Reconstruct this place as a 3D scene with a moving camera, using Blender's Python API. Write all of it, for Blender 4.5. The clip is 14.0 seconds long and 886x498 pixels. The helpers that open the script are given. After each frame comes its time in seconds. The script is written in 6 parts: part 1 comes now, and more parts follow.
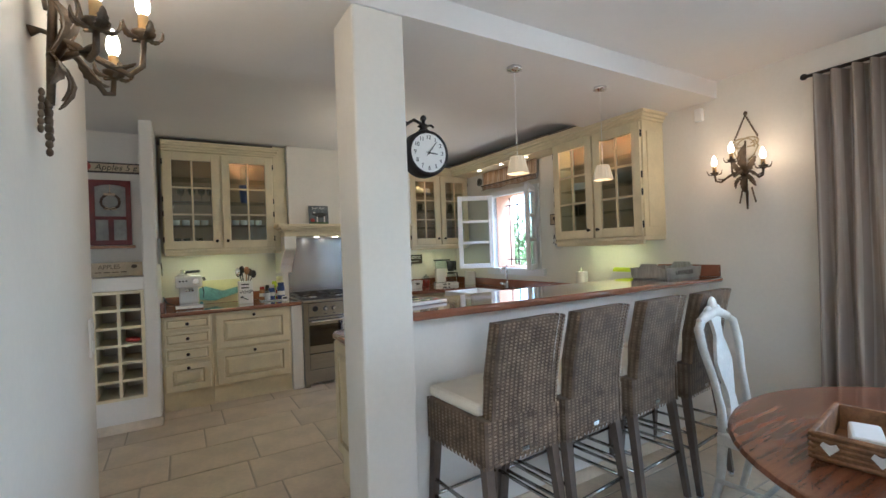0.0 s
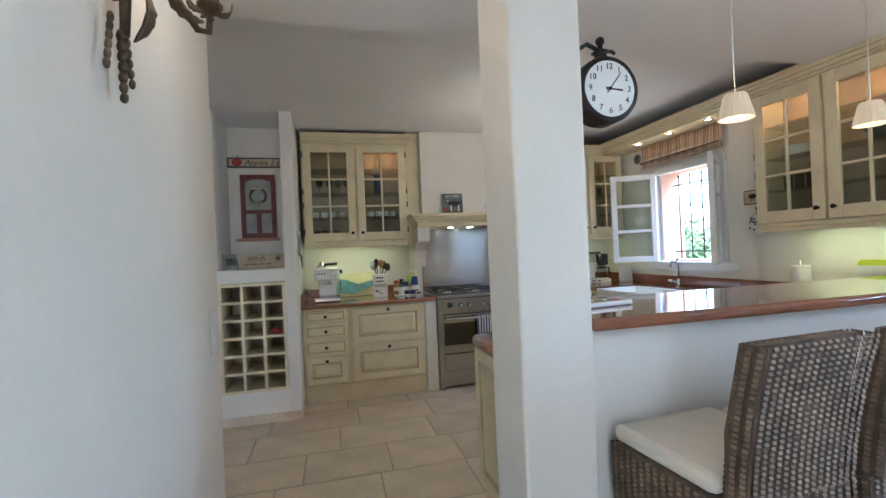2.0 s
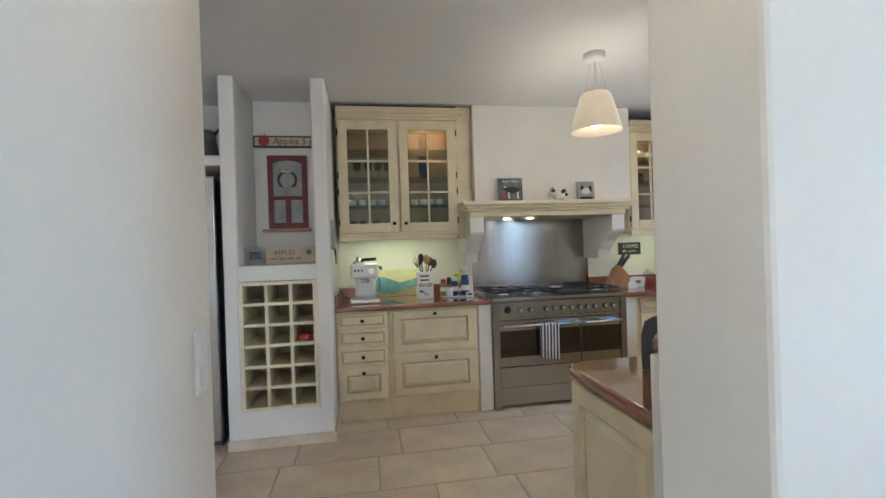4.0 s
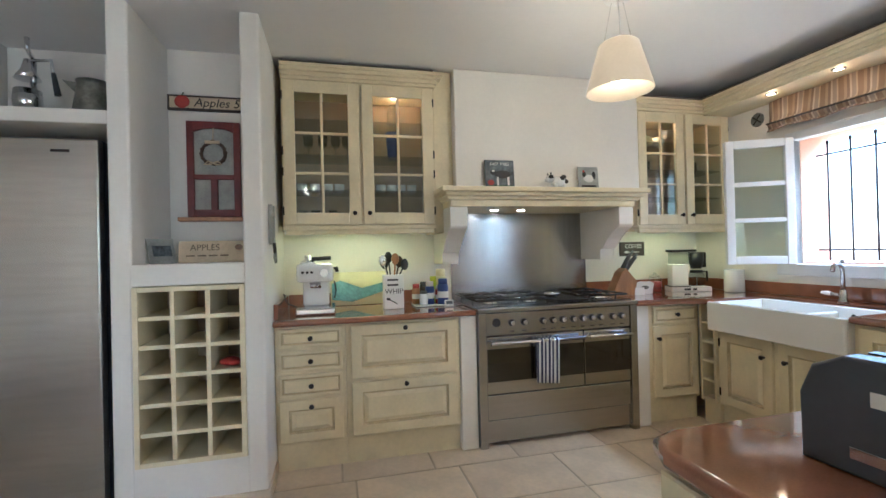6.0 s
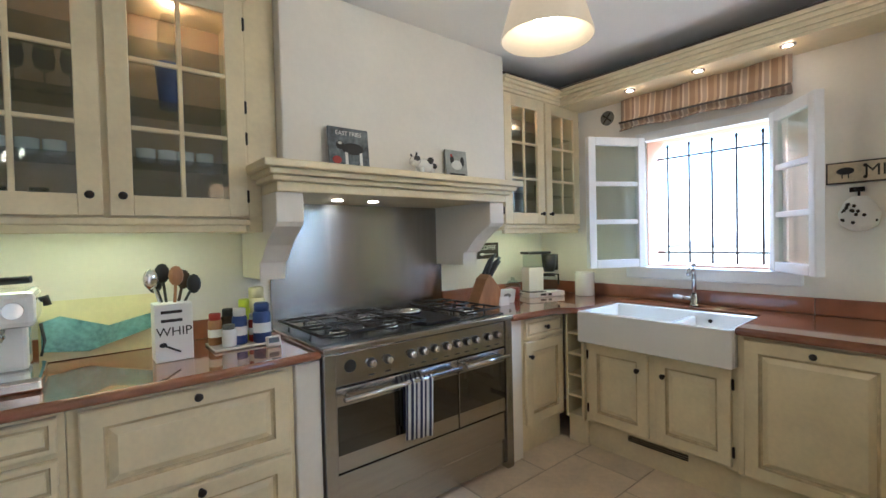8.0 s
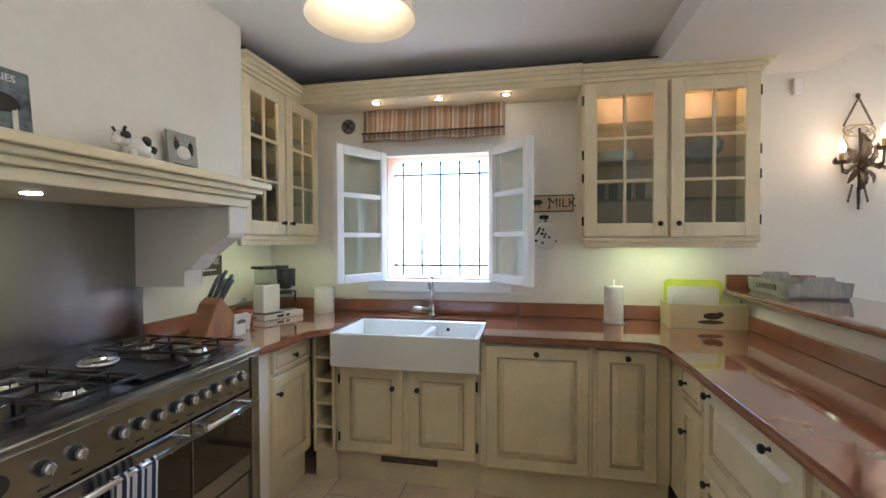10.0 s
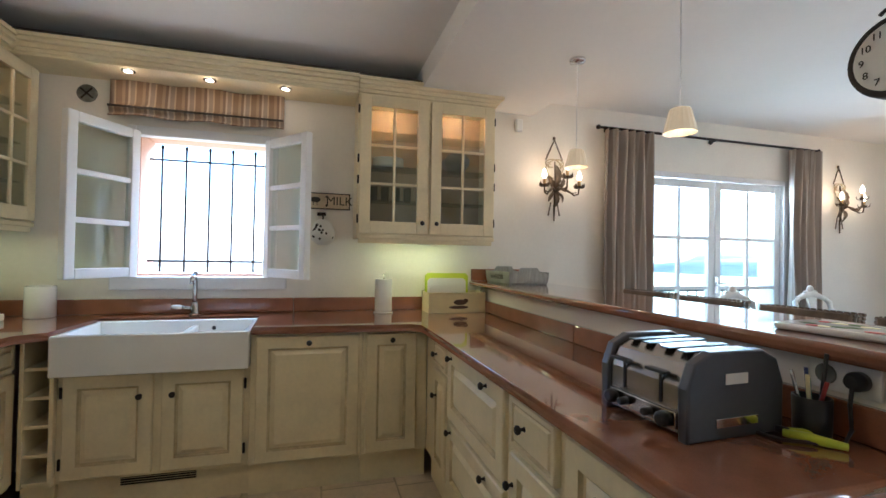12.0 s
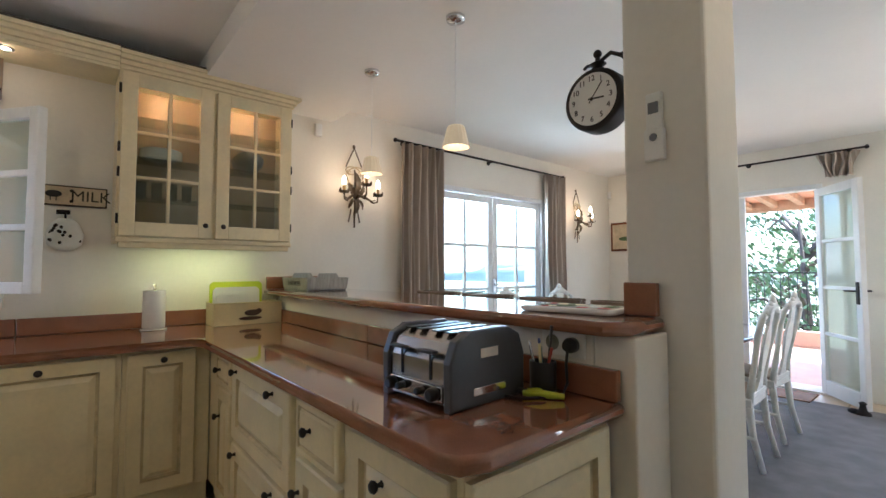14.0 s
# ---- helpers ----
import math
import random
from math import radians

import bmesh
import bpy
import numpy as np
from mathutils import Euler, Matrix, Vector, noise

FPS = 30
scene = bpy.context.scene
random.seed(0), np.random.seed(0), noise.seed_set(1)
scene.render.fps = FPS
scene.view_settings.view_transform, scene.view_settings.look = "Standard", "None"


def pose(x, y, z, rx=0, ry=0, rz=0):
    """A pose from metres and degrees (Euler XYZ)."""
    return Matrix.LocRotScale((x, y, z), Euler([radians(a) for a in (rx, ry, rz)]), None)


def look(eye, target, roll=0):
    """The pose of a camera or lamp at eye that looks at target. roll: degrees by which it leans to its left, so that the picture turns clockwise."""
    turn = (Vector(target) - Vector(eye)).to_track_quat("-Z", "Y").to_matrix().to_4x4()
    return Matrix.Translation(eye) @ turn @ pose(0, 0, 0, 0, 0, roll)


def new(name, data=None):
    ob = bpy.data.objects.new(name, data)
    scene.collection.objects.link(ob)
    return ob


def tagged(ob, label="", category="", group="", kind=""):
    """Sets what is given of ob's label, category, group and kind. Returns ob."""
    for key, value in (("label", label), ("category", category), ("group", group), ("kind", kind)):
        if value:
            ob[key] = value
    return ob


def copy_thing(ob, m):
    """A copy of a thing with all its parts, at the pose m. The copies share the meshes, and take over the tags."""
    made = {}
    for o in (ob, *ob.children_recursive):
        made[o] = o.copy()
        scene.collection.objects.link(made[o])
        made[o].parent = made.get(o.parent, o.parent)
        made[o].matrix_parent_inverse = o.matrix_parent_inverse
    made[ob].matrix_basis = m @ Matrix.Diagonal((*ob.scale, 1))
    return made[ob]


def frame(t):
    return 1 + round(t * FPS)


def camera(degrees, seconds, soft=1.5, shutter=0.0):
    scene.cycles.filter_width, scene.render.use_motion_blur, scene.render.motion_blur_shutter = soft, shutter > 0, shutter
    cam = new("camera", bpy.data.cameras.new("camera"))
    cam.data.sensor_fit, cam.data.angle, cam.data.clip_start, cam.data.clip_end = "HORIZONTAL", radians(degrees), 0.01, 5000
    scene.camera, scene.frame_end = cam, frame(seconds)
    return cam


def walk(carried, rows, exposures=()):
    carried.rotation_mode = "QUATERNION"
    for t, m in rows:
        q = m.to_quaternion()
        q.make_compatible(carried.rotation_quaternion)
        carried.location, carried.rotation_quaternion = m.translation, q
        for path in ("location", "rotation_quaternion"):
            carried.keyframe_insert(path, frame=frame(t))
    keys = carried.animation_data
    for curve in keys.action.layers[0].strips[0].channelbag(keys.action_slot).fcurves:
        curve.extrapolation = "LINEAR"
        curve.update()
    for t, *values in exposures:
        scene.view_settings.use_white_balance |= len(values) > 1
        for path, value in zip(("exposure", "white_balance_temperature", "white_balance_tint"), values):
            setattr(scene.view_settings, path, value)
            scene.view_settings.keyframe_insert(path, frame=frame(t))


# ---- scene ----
cam = camera(90.2, 14.0)
PATH = [
    (0, (-3.489, -5.471, 1.422), (-2.464, -3.754, 1.423), -2.1),
    (0.5, (-3.496, -5.359, 1.388), (-2.625, -3.559, 1.393), -2.3),
    (1, (-3.522, -5.217, 1.354), (-2.789, -3.356, 1.373), -2.4),
    (1.5, (-3.467, -5.069, 1.335), (-2.851, -3.166, 1.362), -2.4),
    (2, (-3.365, -4.903, 1.371), (-2.876, -2.963, 1.38), -2.5),
    (2.5, (-3.388, -4.765, 1.365), (-2.982, -2.807, 1.37), -2.0),
    (3, (-3.389, -4.598, 1.381), (-3.059, -2.625, 1.37), -1.9),
    (5.5, (-3.324, -3.652, 1.327), (-2.933, -1.69, 1.337), -1.3),
    (6, (-3.284, -3.466, 1.315), (-2.813, -1.522, 1.327), -1.4),
    (6.5, (-3.241, -3.255, 1.334), (-2.644, -1.347, 1.342), -1.5),
    (7, (-3.217, -3.035, 1.335), (-2.456, -1.185, 1.337), -1.4),
    (9.5, (-3.12, -1.99, 1.505), (-1.24, -1.31, 1.433), -0.5),
    (10, (-3.106, -2.001, 1.45), (-1.146, -1.602, 1.412), -0.2),
    (10.5, (-3.127, -2.026, 1.392), (-1.132, -1.894, 1.374), 0.3),
    (11, (-3.172, -2.03, 1.368), (-1.175, -2.139, 1.354), 0.7),
    (11.5, (-3.208, -2.057, 1.339), (-1.234, -2.377, 1.347), 1.0),
    (12, (-3.241, -2.052, 1.328), (-1.317, -2.599, 1.359), 1.0),
    (12.5, (-3.26, -2.037, 1.314), (-1.409, -2.793, 1.371), 0.8),
    (13, (-3.265, -2.048, 1.293), (-1.507, -2.997, 1.375), 0.1),
    (13.5, (-3.277, -2.081, 1.287), (-1.63, -3.211, 1.376), -0.1),
    (14, (-3.285, -2.113, 1.281), (-1.758, -3.402, 1.373), -0.1),
]
walk(cam, [(t, look(e, a, r)) for t, e, a, r in PATH], [(0, 2.9, 5050, 7), (1.5, 3.05, 4850, 7), (3, 3.2, 4850, 7), (5.5, 3.55, 4850, 7), (7, 3.5, 4850, 7), (9.5, 3.3, 4850, 7), (14, 3.0, 5150, 7)])

# ---- daylight ----
world = bpy.data.worlds.new("world")
scene.world = world
world.use_nodes = True
wn = world.node_tree.nodes
sky = wn.new("ShaderNodeTexSky")
sky.sky_type = "NISHITA"
sky.sun_disc = False
sky.sun_elevation = radians(50)
sky.sun_rotation = radians(200)
sky.air_density, sky.dust_density = 1.0, 2.0
wn["Background"].inputs["Strength"].default_value = 0.15
world.node_tree.links.new(sky.outputs["Color"], wn["Background"].inputs["Color"])
sun = new("sun", bpy.data.lights.new("sun", "SUN"))
sun.data.energy, sun.data.angle, sun.data.color = 3.0, radians(0.5), (1.0, 0.95, 0.86)
az, el = radians(200), radians(50)
sun.matrix_world = look((0, 0, 0), (-math.sin(az) * math.cos(el), -math.cos(az) * math.cos(el), -math.sin(el)))



def sky_light(name, at, target, width, height, watts):
    """Skylight falling in through one opening."""
    ob = new(name, bpy.data.lights.new(name, "AREA"))
    ob.data.shape, ob.data.size, ob.data.size_y, ob.data.energy, ob.data.color = "RECTANGLE", width, height, watts, (0.84, 0.92, 1.0)
    ob.matrix_world = look(at, target)


sky_light("sky_dining_window", (0.25, -5.63, 1.94), (-3.85, -4.7, 1.2), 1.6, 0.22, 6.5)
sky_light("sky_far_door", (-1.65, -8.62, 2.36), (-2.4, -5.4, 0.4), 1.3, 0.25, 1.5)
sky_light("sky_corridor_door", (-4.8, -8.12, 1.15), (-4.6, -5.0, 1.0), 1.5, 2.0, 1.5)
sky_light("sky_kitchen_window", (0.62, -1.33, 2.42), (-1.8, -1.5, 0.2), 0.8, 0.35, 8.5)

WARM = (1.0, 0.60, 0.29)
LAMPS = 0.06      # overall strength of the small lamps


def point_lamp(name, at, watts, radius=0.02, color=WARM):
    ob = new(name, bpy.data.lights.new(name, "POINT"))
    ob.data.energy, ob.data.shadow_soft_size, ob.data.color = watts * LAMPS, radius, color
    ob.location = at
    return ob


# ---- materials ----
def mat(name, col, rough=0.5, metal=0.0, vary=0.06, scale=6.0, fine=60.0, bump=0.1, coat=0.0, col2=None, stretch=(1, 1, 1), rand=0.0, spec=None, emit=None):
    m = bpy.data.materials.new(name)
    m.use_nodes = True
    n, l = m.node_tree.nodes, m.node_tree.links
    p = n["Principled BSDF"]
    tc, mp = n.new("ShaderNodeTexCoord"), n.new("ShaderNodeMapping")
    mp.inputs["Scale"].default_value = stretch
    l.new(tc.outputs["Object"], mp.inputs["Vector"])
    big, small = n.new("ShaderNodeTexNoise"), n.new("ShaderNodeTexNoise")
    big.inputs["Scale"].default_value, small.inputs["Scale"].default_value = scale, fine
    big.inputs["Detail"].default_value, small.inputs["Detail"].default_value = 4, 3
    l.new(mp.outputs[0], big.inputs["Vector"]), l.new(mp.outputs[0], small.inputs["Vector"])
    mix = n.new("ShaderNodeMath")
    mix.operation = "MULTIPLY_ADD"
    l.new(big.outputs[0], mix.inputs[0])
    mix.inputs[1].default_value = 0.7
    half = n.new("ShaderNodeMath")
    half.operation = "MULTIPLY"
    l.new(small.outputs[0], half.inputs[0])
    half.inputs[1].default_value = 0.3
    l.new(half.outputs[0], mix.inputs[2])
    ramp = n.new("ShaderNodeValToRGB")
    a = col2 or tuple(c * (1 - 2 * vary) for c in col)
    b = col if col2 else tuple(min(1, c * (1 + 1.0 * vary)) for c in col)
    ramp.color_ramp.elements[0].position, ramp.color_ramp.elements[1].position = 0.3, 0.7
    ramp.color_ramp.elements[0].color, ramp.color_ramp.elements[1].color = (*a, 1), (*b, 1)
    l.new(mix.outputs[0], ramp.inputs[0])
    out = ramp.outputs[0]
    if rand:
        info, hsv, mr = n.new("ShaderNodeObjectInfo"), n.new("ShaderNodeHueSaturation"), n.new("ShaderNodeMapRange")
        mr.inputs[3].default_value, mr.inputs[4].default_value = 1 - rand, 1 + rand
        l.new(info.outputs["Random"], mr.inputs[0]), l.new(mr.outputs[0], hsv.inputs["Value"])
        l.new(out, hsv.inputs["Color"])
        out = hsv.outputs[0]
    l.new(out, p.inputs["Base Color"])
    p.inputs["Metallic"].default_value = metal
    rr = n.new("ShaderNodeMapRange")
    rr.inputs[3].default_value, rr.inputs[4].default_value = max(0.02, rough * 0.85), min(1, rough * 1.15)
    l.new(small.outputs[0], rr.inputs[0]), l.new(rr.outputs[0], p.inputs["Roughness"])
    p.inputs["Coat Weight"].default_value = coat
    p.inputs["Coat Roughness"].default_value = 0.05
    if spec is not None:
        p.inputs["Specular IOR Level"].default_value = spec
    if bump:
        bp = n.new("ShaderNodeBump")
        bp.inputs["Strength"].default_value, bp.inputs["Distance"].default_value = bump, 0.004
        l.new(mix.outputs[0], bp.inputs["Height"]), l.new(bp.outputs[0], p.inputs["Normal"])
    if emit:
        p.inputs["Emission Color"].default_value = (*emit[0], 1)
        p.inputs["Emission Strength"].default_value = emit[1]
    return m


def glass_mat(name, tint=(0.9, 0.95, 0.93), rough=0.0, solid=0.0):
    m = bpy.data.materials.new(name)
    m.use_nodes = True
    n, l = m.node_tree.nodes, m.node_tree.links
    n.remove(n["Principled BSDF"])
    tr, gl, mx, lw = n.new("ShaderNodeBsdfTransparent"), n.new("ShaderNodeBsdfGlossy"), n.new("ShaderNodeMixShader"), n.new("ShaderNodeLayerWeight")
    tr.inputs[0].default_value = (*tint, 1)
    gl.inputs["Roughness"].default_value = rough
    lw.inputs["Blend"].default_value = 0.5
    po, ma = n.new("ShaderNodeMath"), n.new("ShaderNodeMath")
    po.operation, ma.operation = "POWER", "MULTIPLY_ADD"
    po.inputs[1].default_value, ma.inputs[1].default_value, ma.inputs[2].default_value = 4.0, 0.6, 0.035
    l.new(lw.outputs["Facing"], po.inputs[0]), l.new(po.outputs[0], ma.inputs[0])
    l.new(ma.outputs[0], mx.inputs[0]), l.new(tr.outputs[0], mx.inputs[1]), l.new(gl.outputs[0], mx.inputs[2])
    l.new(mx.outputs[0], n["Material Output"].inputs[0])
    return m


def stripes(name, cols, scale, axis=0, rough=0.9, warp=0.0, bump=0.3):
    """Cloth with parallel stripes; cols are (position, colour) along one period."""
    m = bpy.data.materials.new(name)
    m.use_nodes = True
    n, l = m.node_tree.nodes, m.node_tree.links
    p = n["Principled BSDF"]
    tc, sx = n.new("ShaderNodeTexCoord"), n.new("ShaderNodeSeparateXYZ")
    l.new(tc.outputs["Object"], sx.inputs[0])
    mul, fr = n.new("ShaderNodeMath"), n.new("ShaderNodeMath")
    mul.operation, fr.operation = "MULTIPLY", "FRACT"
    mul.inputs[1].default_value = scale
    l.new(sx.outputs[axis], mul.inputs[0]), l.new(mul.outputs[0], fr.inputs[0])
    ramp = n.new("ShaderNodeValToRGB")
    ramp.color_ramp.interpolation = "CONSTANT"
    e = ramp.color_ramp.elements
    while len(e) < len(cols):
        e.new(0.5)
    for k, (pos, c) in enumerate(cols):
        e[k].position, e[k].color = pos, (*c, 1)
    l.new(fr.outputs[0], ramp.inputs[0]), l.new(ramp.outputs[0], p.inputs["Base Color"])
    p.inputs["Roughness"].default_value = rough
    no, bp = n.new("ShaderNodeTexNoise"), n.new("ShaderNodeBump")
    no.inputs["Scale"].default_value = 300
    bp.inputs["Strength"].default_value, bp.inputs["Distance"].default_value = bump, 0.002
    l.new(no.outputs[0], bp.inputs["Height"]), l.new(bp.outputs[0], p.inputs["Normal"])
    return m


def glow(name, col, strength):
    m = bpy.data.materials.new(name)
    m.use_nodes = True
    p = m.node_tree.nodes["Principled BSDF"]
    p.inputs["Base Color"].default_value = (0.9, 0.85, 0.75, 1)
    p.inputs["Emission Color"].default_value = (*col, 1)
    p.inputs["Emission Strength"].default_value = strength
    return m


PLASTER = mat("plaster", (0.82, 0.78, 0.70), 0.9, vary=0.03, scale=2.5, fine=40, bump=0.25)
CEILING = mat("ceiling_paint", (0.82, 0.80, 0.77), 0.95, vary=0.02, scale=1.5, fine=30, bump=0.12)
CREAM = mat("cream_paint", (0.78, 0.68, 0.44), 0.42, vary=0.07, scale=5, fine=45, bump=0.08)
# cream darkened to carry the shade inside cabinets and rack
CREAM_SHADED = mat("shaded_cabinet_inside", (0.46, 0.35, 0.23), 0.6, vary=0.05)
WHITE = mat("white_paint", (0.80, 0.80, 0.79), 0.4, vary=0.03, bump=0.06)
GLAZE = mat("antique_glaze", (0.61, 0.50, 0.29), 0.5, vary=0.15, scale=12, fine=60, bump=0.08)
STONE = mat("terracotta_stone", (0.31, 0.13, 0.072), 0.07, vary=0.12, scale=9, fine=220, bump=0.004, coat=0.9)
TILE = mat("limestone", (0.70, 0.575, 0.41), 0.38, vary=0.11, scale=4, fine=35, bump=0.18, rand=0.08)
GROUT = mat("grout", (0.50, 0.42, 0.31), 0.9, vary=0.1, fine=120)
STEEL = mat("brushed_steel", (0.44, 0.43, 0.41), 0.24, 1.0, vary=0.05, scale=3, fine=90, bump=0.04, stretch=(1, 1, 12))
SPLASH = mat("splash_steel", (0.40, 0.39, 0.38), 0.22, 1.0, vary=0.07, scale=3, fine=70, bump=0.1, stretch=(8, 8, 0.3))
tang = SPLASH.node_tree.nodes.new("ShaderNodeTangent")
tang.direction_type, tang.axis = "RADIAL", "Z"
SPLASH.node_tree.links.new(tang.outputs[0], SPLASH.node_tree.nodes["Principled BSDF"].inputs["Tangent"])
SPLASH.node_tree.nodes["Principled BSDF"].inputs["Anisotropic"].default_value = 0.8
SPLASH.node_tree.nodes["Principled BSDF"].inputs["Anisotropic Rotation"].default_value = 0.25
HOBSTEEL = mat("dark_hob_steel", (0.10, 0.10, 0.105), 0.22, 0.8, vary=0.1, fine=90, bump=0.03)
# distance haze is mixed into this pale hill colour
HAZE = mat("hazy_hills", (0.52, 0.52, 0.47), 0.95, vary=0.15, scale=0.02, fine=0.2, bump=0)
CHROME = mat("chrome", (0.75, 0.75, 0.76), 0.08, 1.0, vary=0.02, bump=0)
IRON = mat("black_iron", (0.035, 0.03, 0.028), 0.5, 0.6, vary=0.2, fine=150, bump=0.3)
BRONZE = mat("aged_bronze", (0.16, 0.12, 0.08), 0.5, 0.7, vary=0.3, scale=20, fine=150, bump=0.4)
CANDLE = mat("candle_tube", (0.62, 0.40, 0.16), 0.55, vary=0.12, scale=20, fine=90, bump=0.1)
GILT = mat("faded_gilt", (0.55, 0.46, 0.30), 0.5, 0.3, vary=0.25, scale=30, fine=150, bump=0.4)
BLACK = mat("black_plastic", (0.02, 0.02, 0.022), 0.35, vary=0.1, bump=0.02)
GREY = mat("grey_plastic", (0.10, 0.105, 0.12), 0.35, 0.4, vary=0.08, bump=0.03)
CERAMIC = mat("white_ceramic", (0.82, 0.81, 0.78), 0.12, vary=0.02, bump=0.01, coat=0.4)
WICKER_A = mat("wicker", (0.25, 0.175, 0.11), 0.65, vary=0.3, scale=15, fine=160, bump=0.5)
WICKER_B = mat("wicker_dark", (0.165, 0.112, 0.07), 0.7, vary=0.3, scale=15, fine=160, bump=0.5)
CUSHION = mat("cream_cushion", (0.74, 0.68, 0.56), 0.9, vary=0.05, scale=8, fine=250, bump=0.3)
LEGWOOD = mat("stool_leg", (0.13, 0.095, 0.07), 0.5, vary=0.2, fine=90, bump=0.2)
MAHOG = mat("dark_wood", (0.20, 0.075, 0.035), 0.25, vary=0.35, scale=4, fine=60, bump=0.08, coat=0.3, stretch=(1, 9, 1))
OAK = mat("knife_block_wood", (0.42, 0.21, 0.09), 0.45, vary=0.2, scale=5, fine=60, bump=0.1, stretch=(8, 1, 1))
CHAIRW = mat("chair_white", (0.76, 0.74, 0.68), 0.5, vary=0.1, scale=12, fine=90, bump=0.15)
SEATFAB = mat("seat_fabric", (0.42, 0.33, 0.24), 0.9, vary=0.1, fine=300, bump=0.4)
BASKET = mat("basket_brown", (0.30, 0.15, 0.06), 0.7, vary=0.3, scale=20, fine=150, bump=0.6)
RED = mat("barn_red", (0.15, 0.017, 0.013), 0.5, vary=0.25, scale=10, fine=80, bump=0.2)
BOARD = mat("sign_board", (0.62, 0.50, 0.33), 0.7, vary=0.15, scale=10, fine=90)
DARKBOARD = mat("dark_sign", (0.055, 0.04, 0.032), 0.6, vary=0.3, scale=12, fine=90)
SLATE = mat("slate_picture", (0.15, 0.17, 0.18), 0.6, vary=0.5, scale=14, fine=60)
GREYWOOD = mat("greywashed_wood", (0.40, 0.40, 0.36), 0.7, vary=0.2, scale=9, fine=80, stretch=(1, 6, 1))
LIME = mat("lime_plastic", (0.62, 0.72, 0.03), 0.4, vary=0.05, bump=0.02)
YELLOW = mat("yellow_enamel", (0.78, 0.72, 0.42), 0.35, vary=0.06)
PAPER = mat("paper", (0.84, 0.83, 0.80), 0.9, vary=0.03, fine=120, bump=0.2)
RUG = mat("grey_rug", (0.21, 0.20, 0.20), 0.95, vary=0.15, scale=6, fine=300, bump=0.8)
PINK = mat("pink_render", (0.72, 0.43, 0.30), 0.9, vary=0.08, scale=3, fine=60, bump=0.3)
TERRA = mat("terrace_tile", (0.55, 0.33, 0.22), 0.6, vary=0.12)
ROOF = mat("roof_timber", (0.42, 0.27, 0.17), 0.7, vary=0.2)
LEAF = mat("foliage", (0.09, 0.15, 0.05), 0.6, vary=0.35, scale=2, fine=20)
BARK = mat("bark", (0.10, 0.07, 0.05), 0.9, vary=0.3)
LAND = mat("land", (0.26, 0.30, 0.20), 0.95, vary=0.5, scale=0.05, fine=0.6, bump=0, col2=(0.42, 0.38, 0.29))
BLUE = mat("blue_label", (0.03, 0.06, 0.22), 0.4, vary=0.1)
TIN = mat("zinc", (0.25, 0.25, 0.22), 0.5, 0.6, vary=0.3, scale=12)
INK = mat("ink", (0.025, 0.022, 0.02), 0.6, vary=0.05, bump=0)
CHALK = mat("chalk", (0.75, 0.73, 0.68), 0.8, vary=0.05, bump=0)
REDINK = mat("red_print", (0.4, 0.04, 0.03), 0.5, vary=0.15, bump=0)
AQUA = mat("aqua_glaze", (0.25, 0.50, 0.52), 0.2, vary=0.35, scale=7)
OVENGLASS = mat("oven_glass", (0.028, 0.022, 0.014), 0.04, vary=0.1, bump=0, coat=0.6)
GLASS = glass_mat("clear_glass")
TUMBLER = glass_mat("tumbler_glass", (0.82, 0.86, 0.86))
FROST = mat("pendant_glass", (0.50, 0.40, 0.27), 0.3, vary=0.05, bump=0.05, emit=((1.0, 0.70, 0.38), 0.045))
BULB = glow("lit_bulb", (1.0, 0.80, 0.52), 2.5)
SPOT = glow("lit_spot", (1.0, 0.85, 0.62), 2.5)
TUBE = glow("lit_tube", (0.86, 0.92, 0.42), 0.9)
TOWEL = stripes("striped_towel", [(0, (0.03, 0.035, 0.09)), (0.5, (0.72, 0.72, 0.72))], 36, 0)
BLIND = stripes("striped_blind", [(0, (0.30, 0.20, 0.13)), (0.3, (0.55, 0.42, 0.28)), (0.38, (0.36, 0.28, 0.22)), (0.6, (0.58, 0.47, 0.35)), (0.7, (0.26, 0.18, 0.13)), (0.85, (0.42, 0.30, 0.2))], 9, 1)
CURTAIN = stripes("curtain_cloth", [(0, (0.42, 0.35, 0.29)), (0.35, (0.50, 0.44, 0.37)), (0.45, (0.34, 0.28, 0.23)), (0.8, (0.47, 0.40, 0.33))], 14, 1)


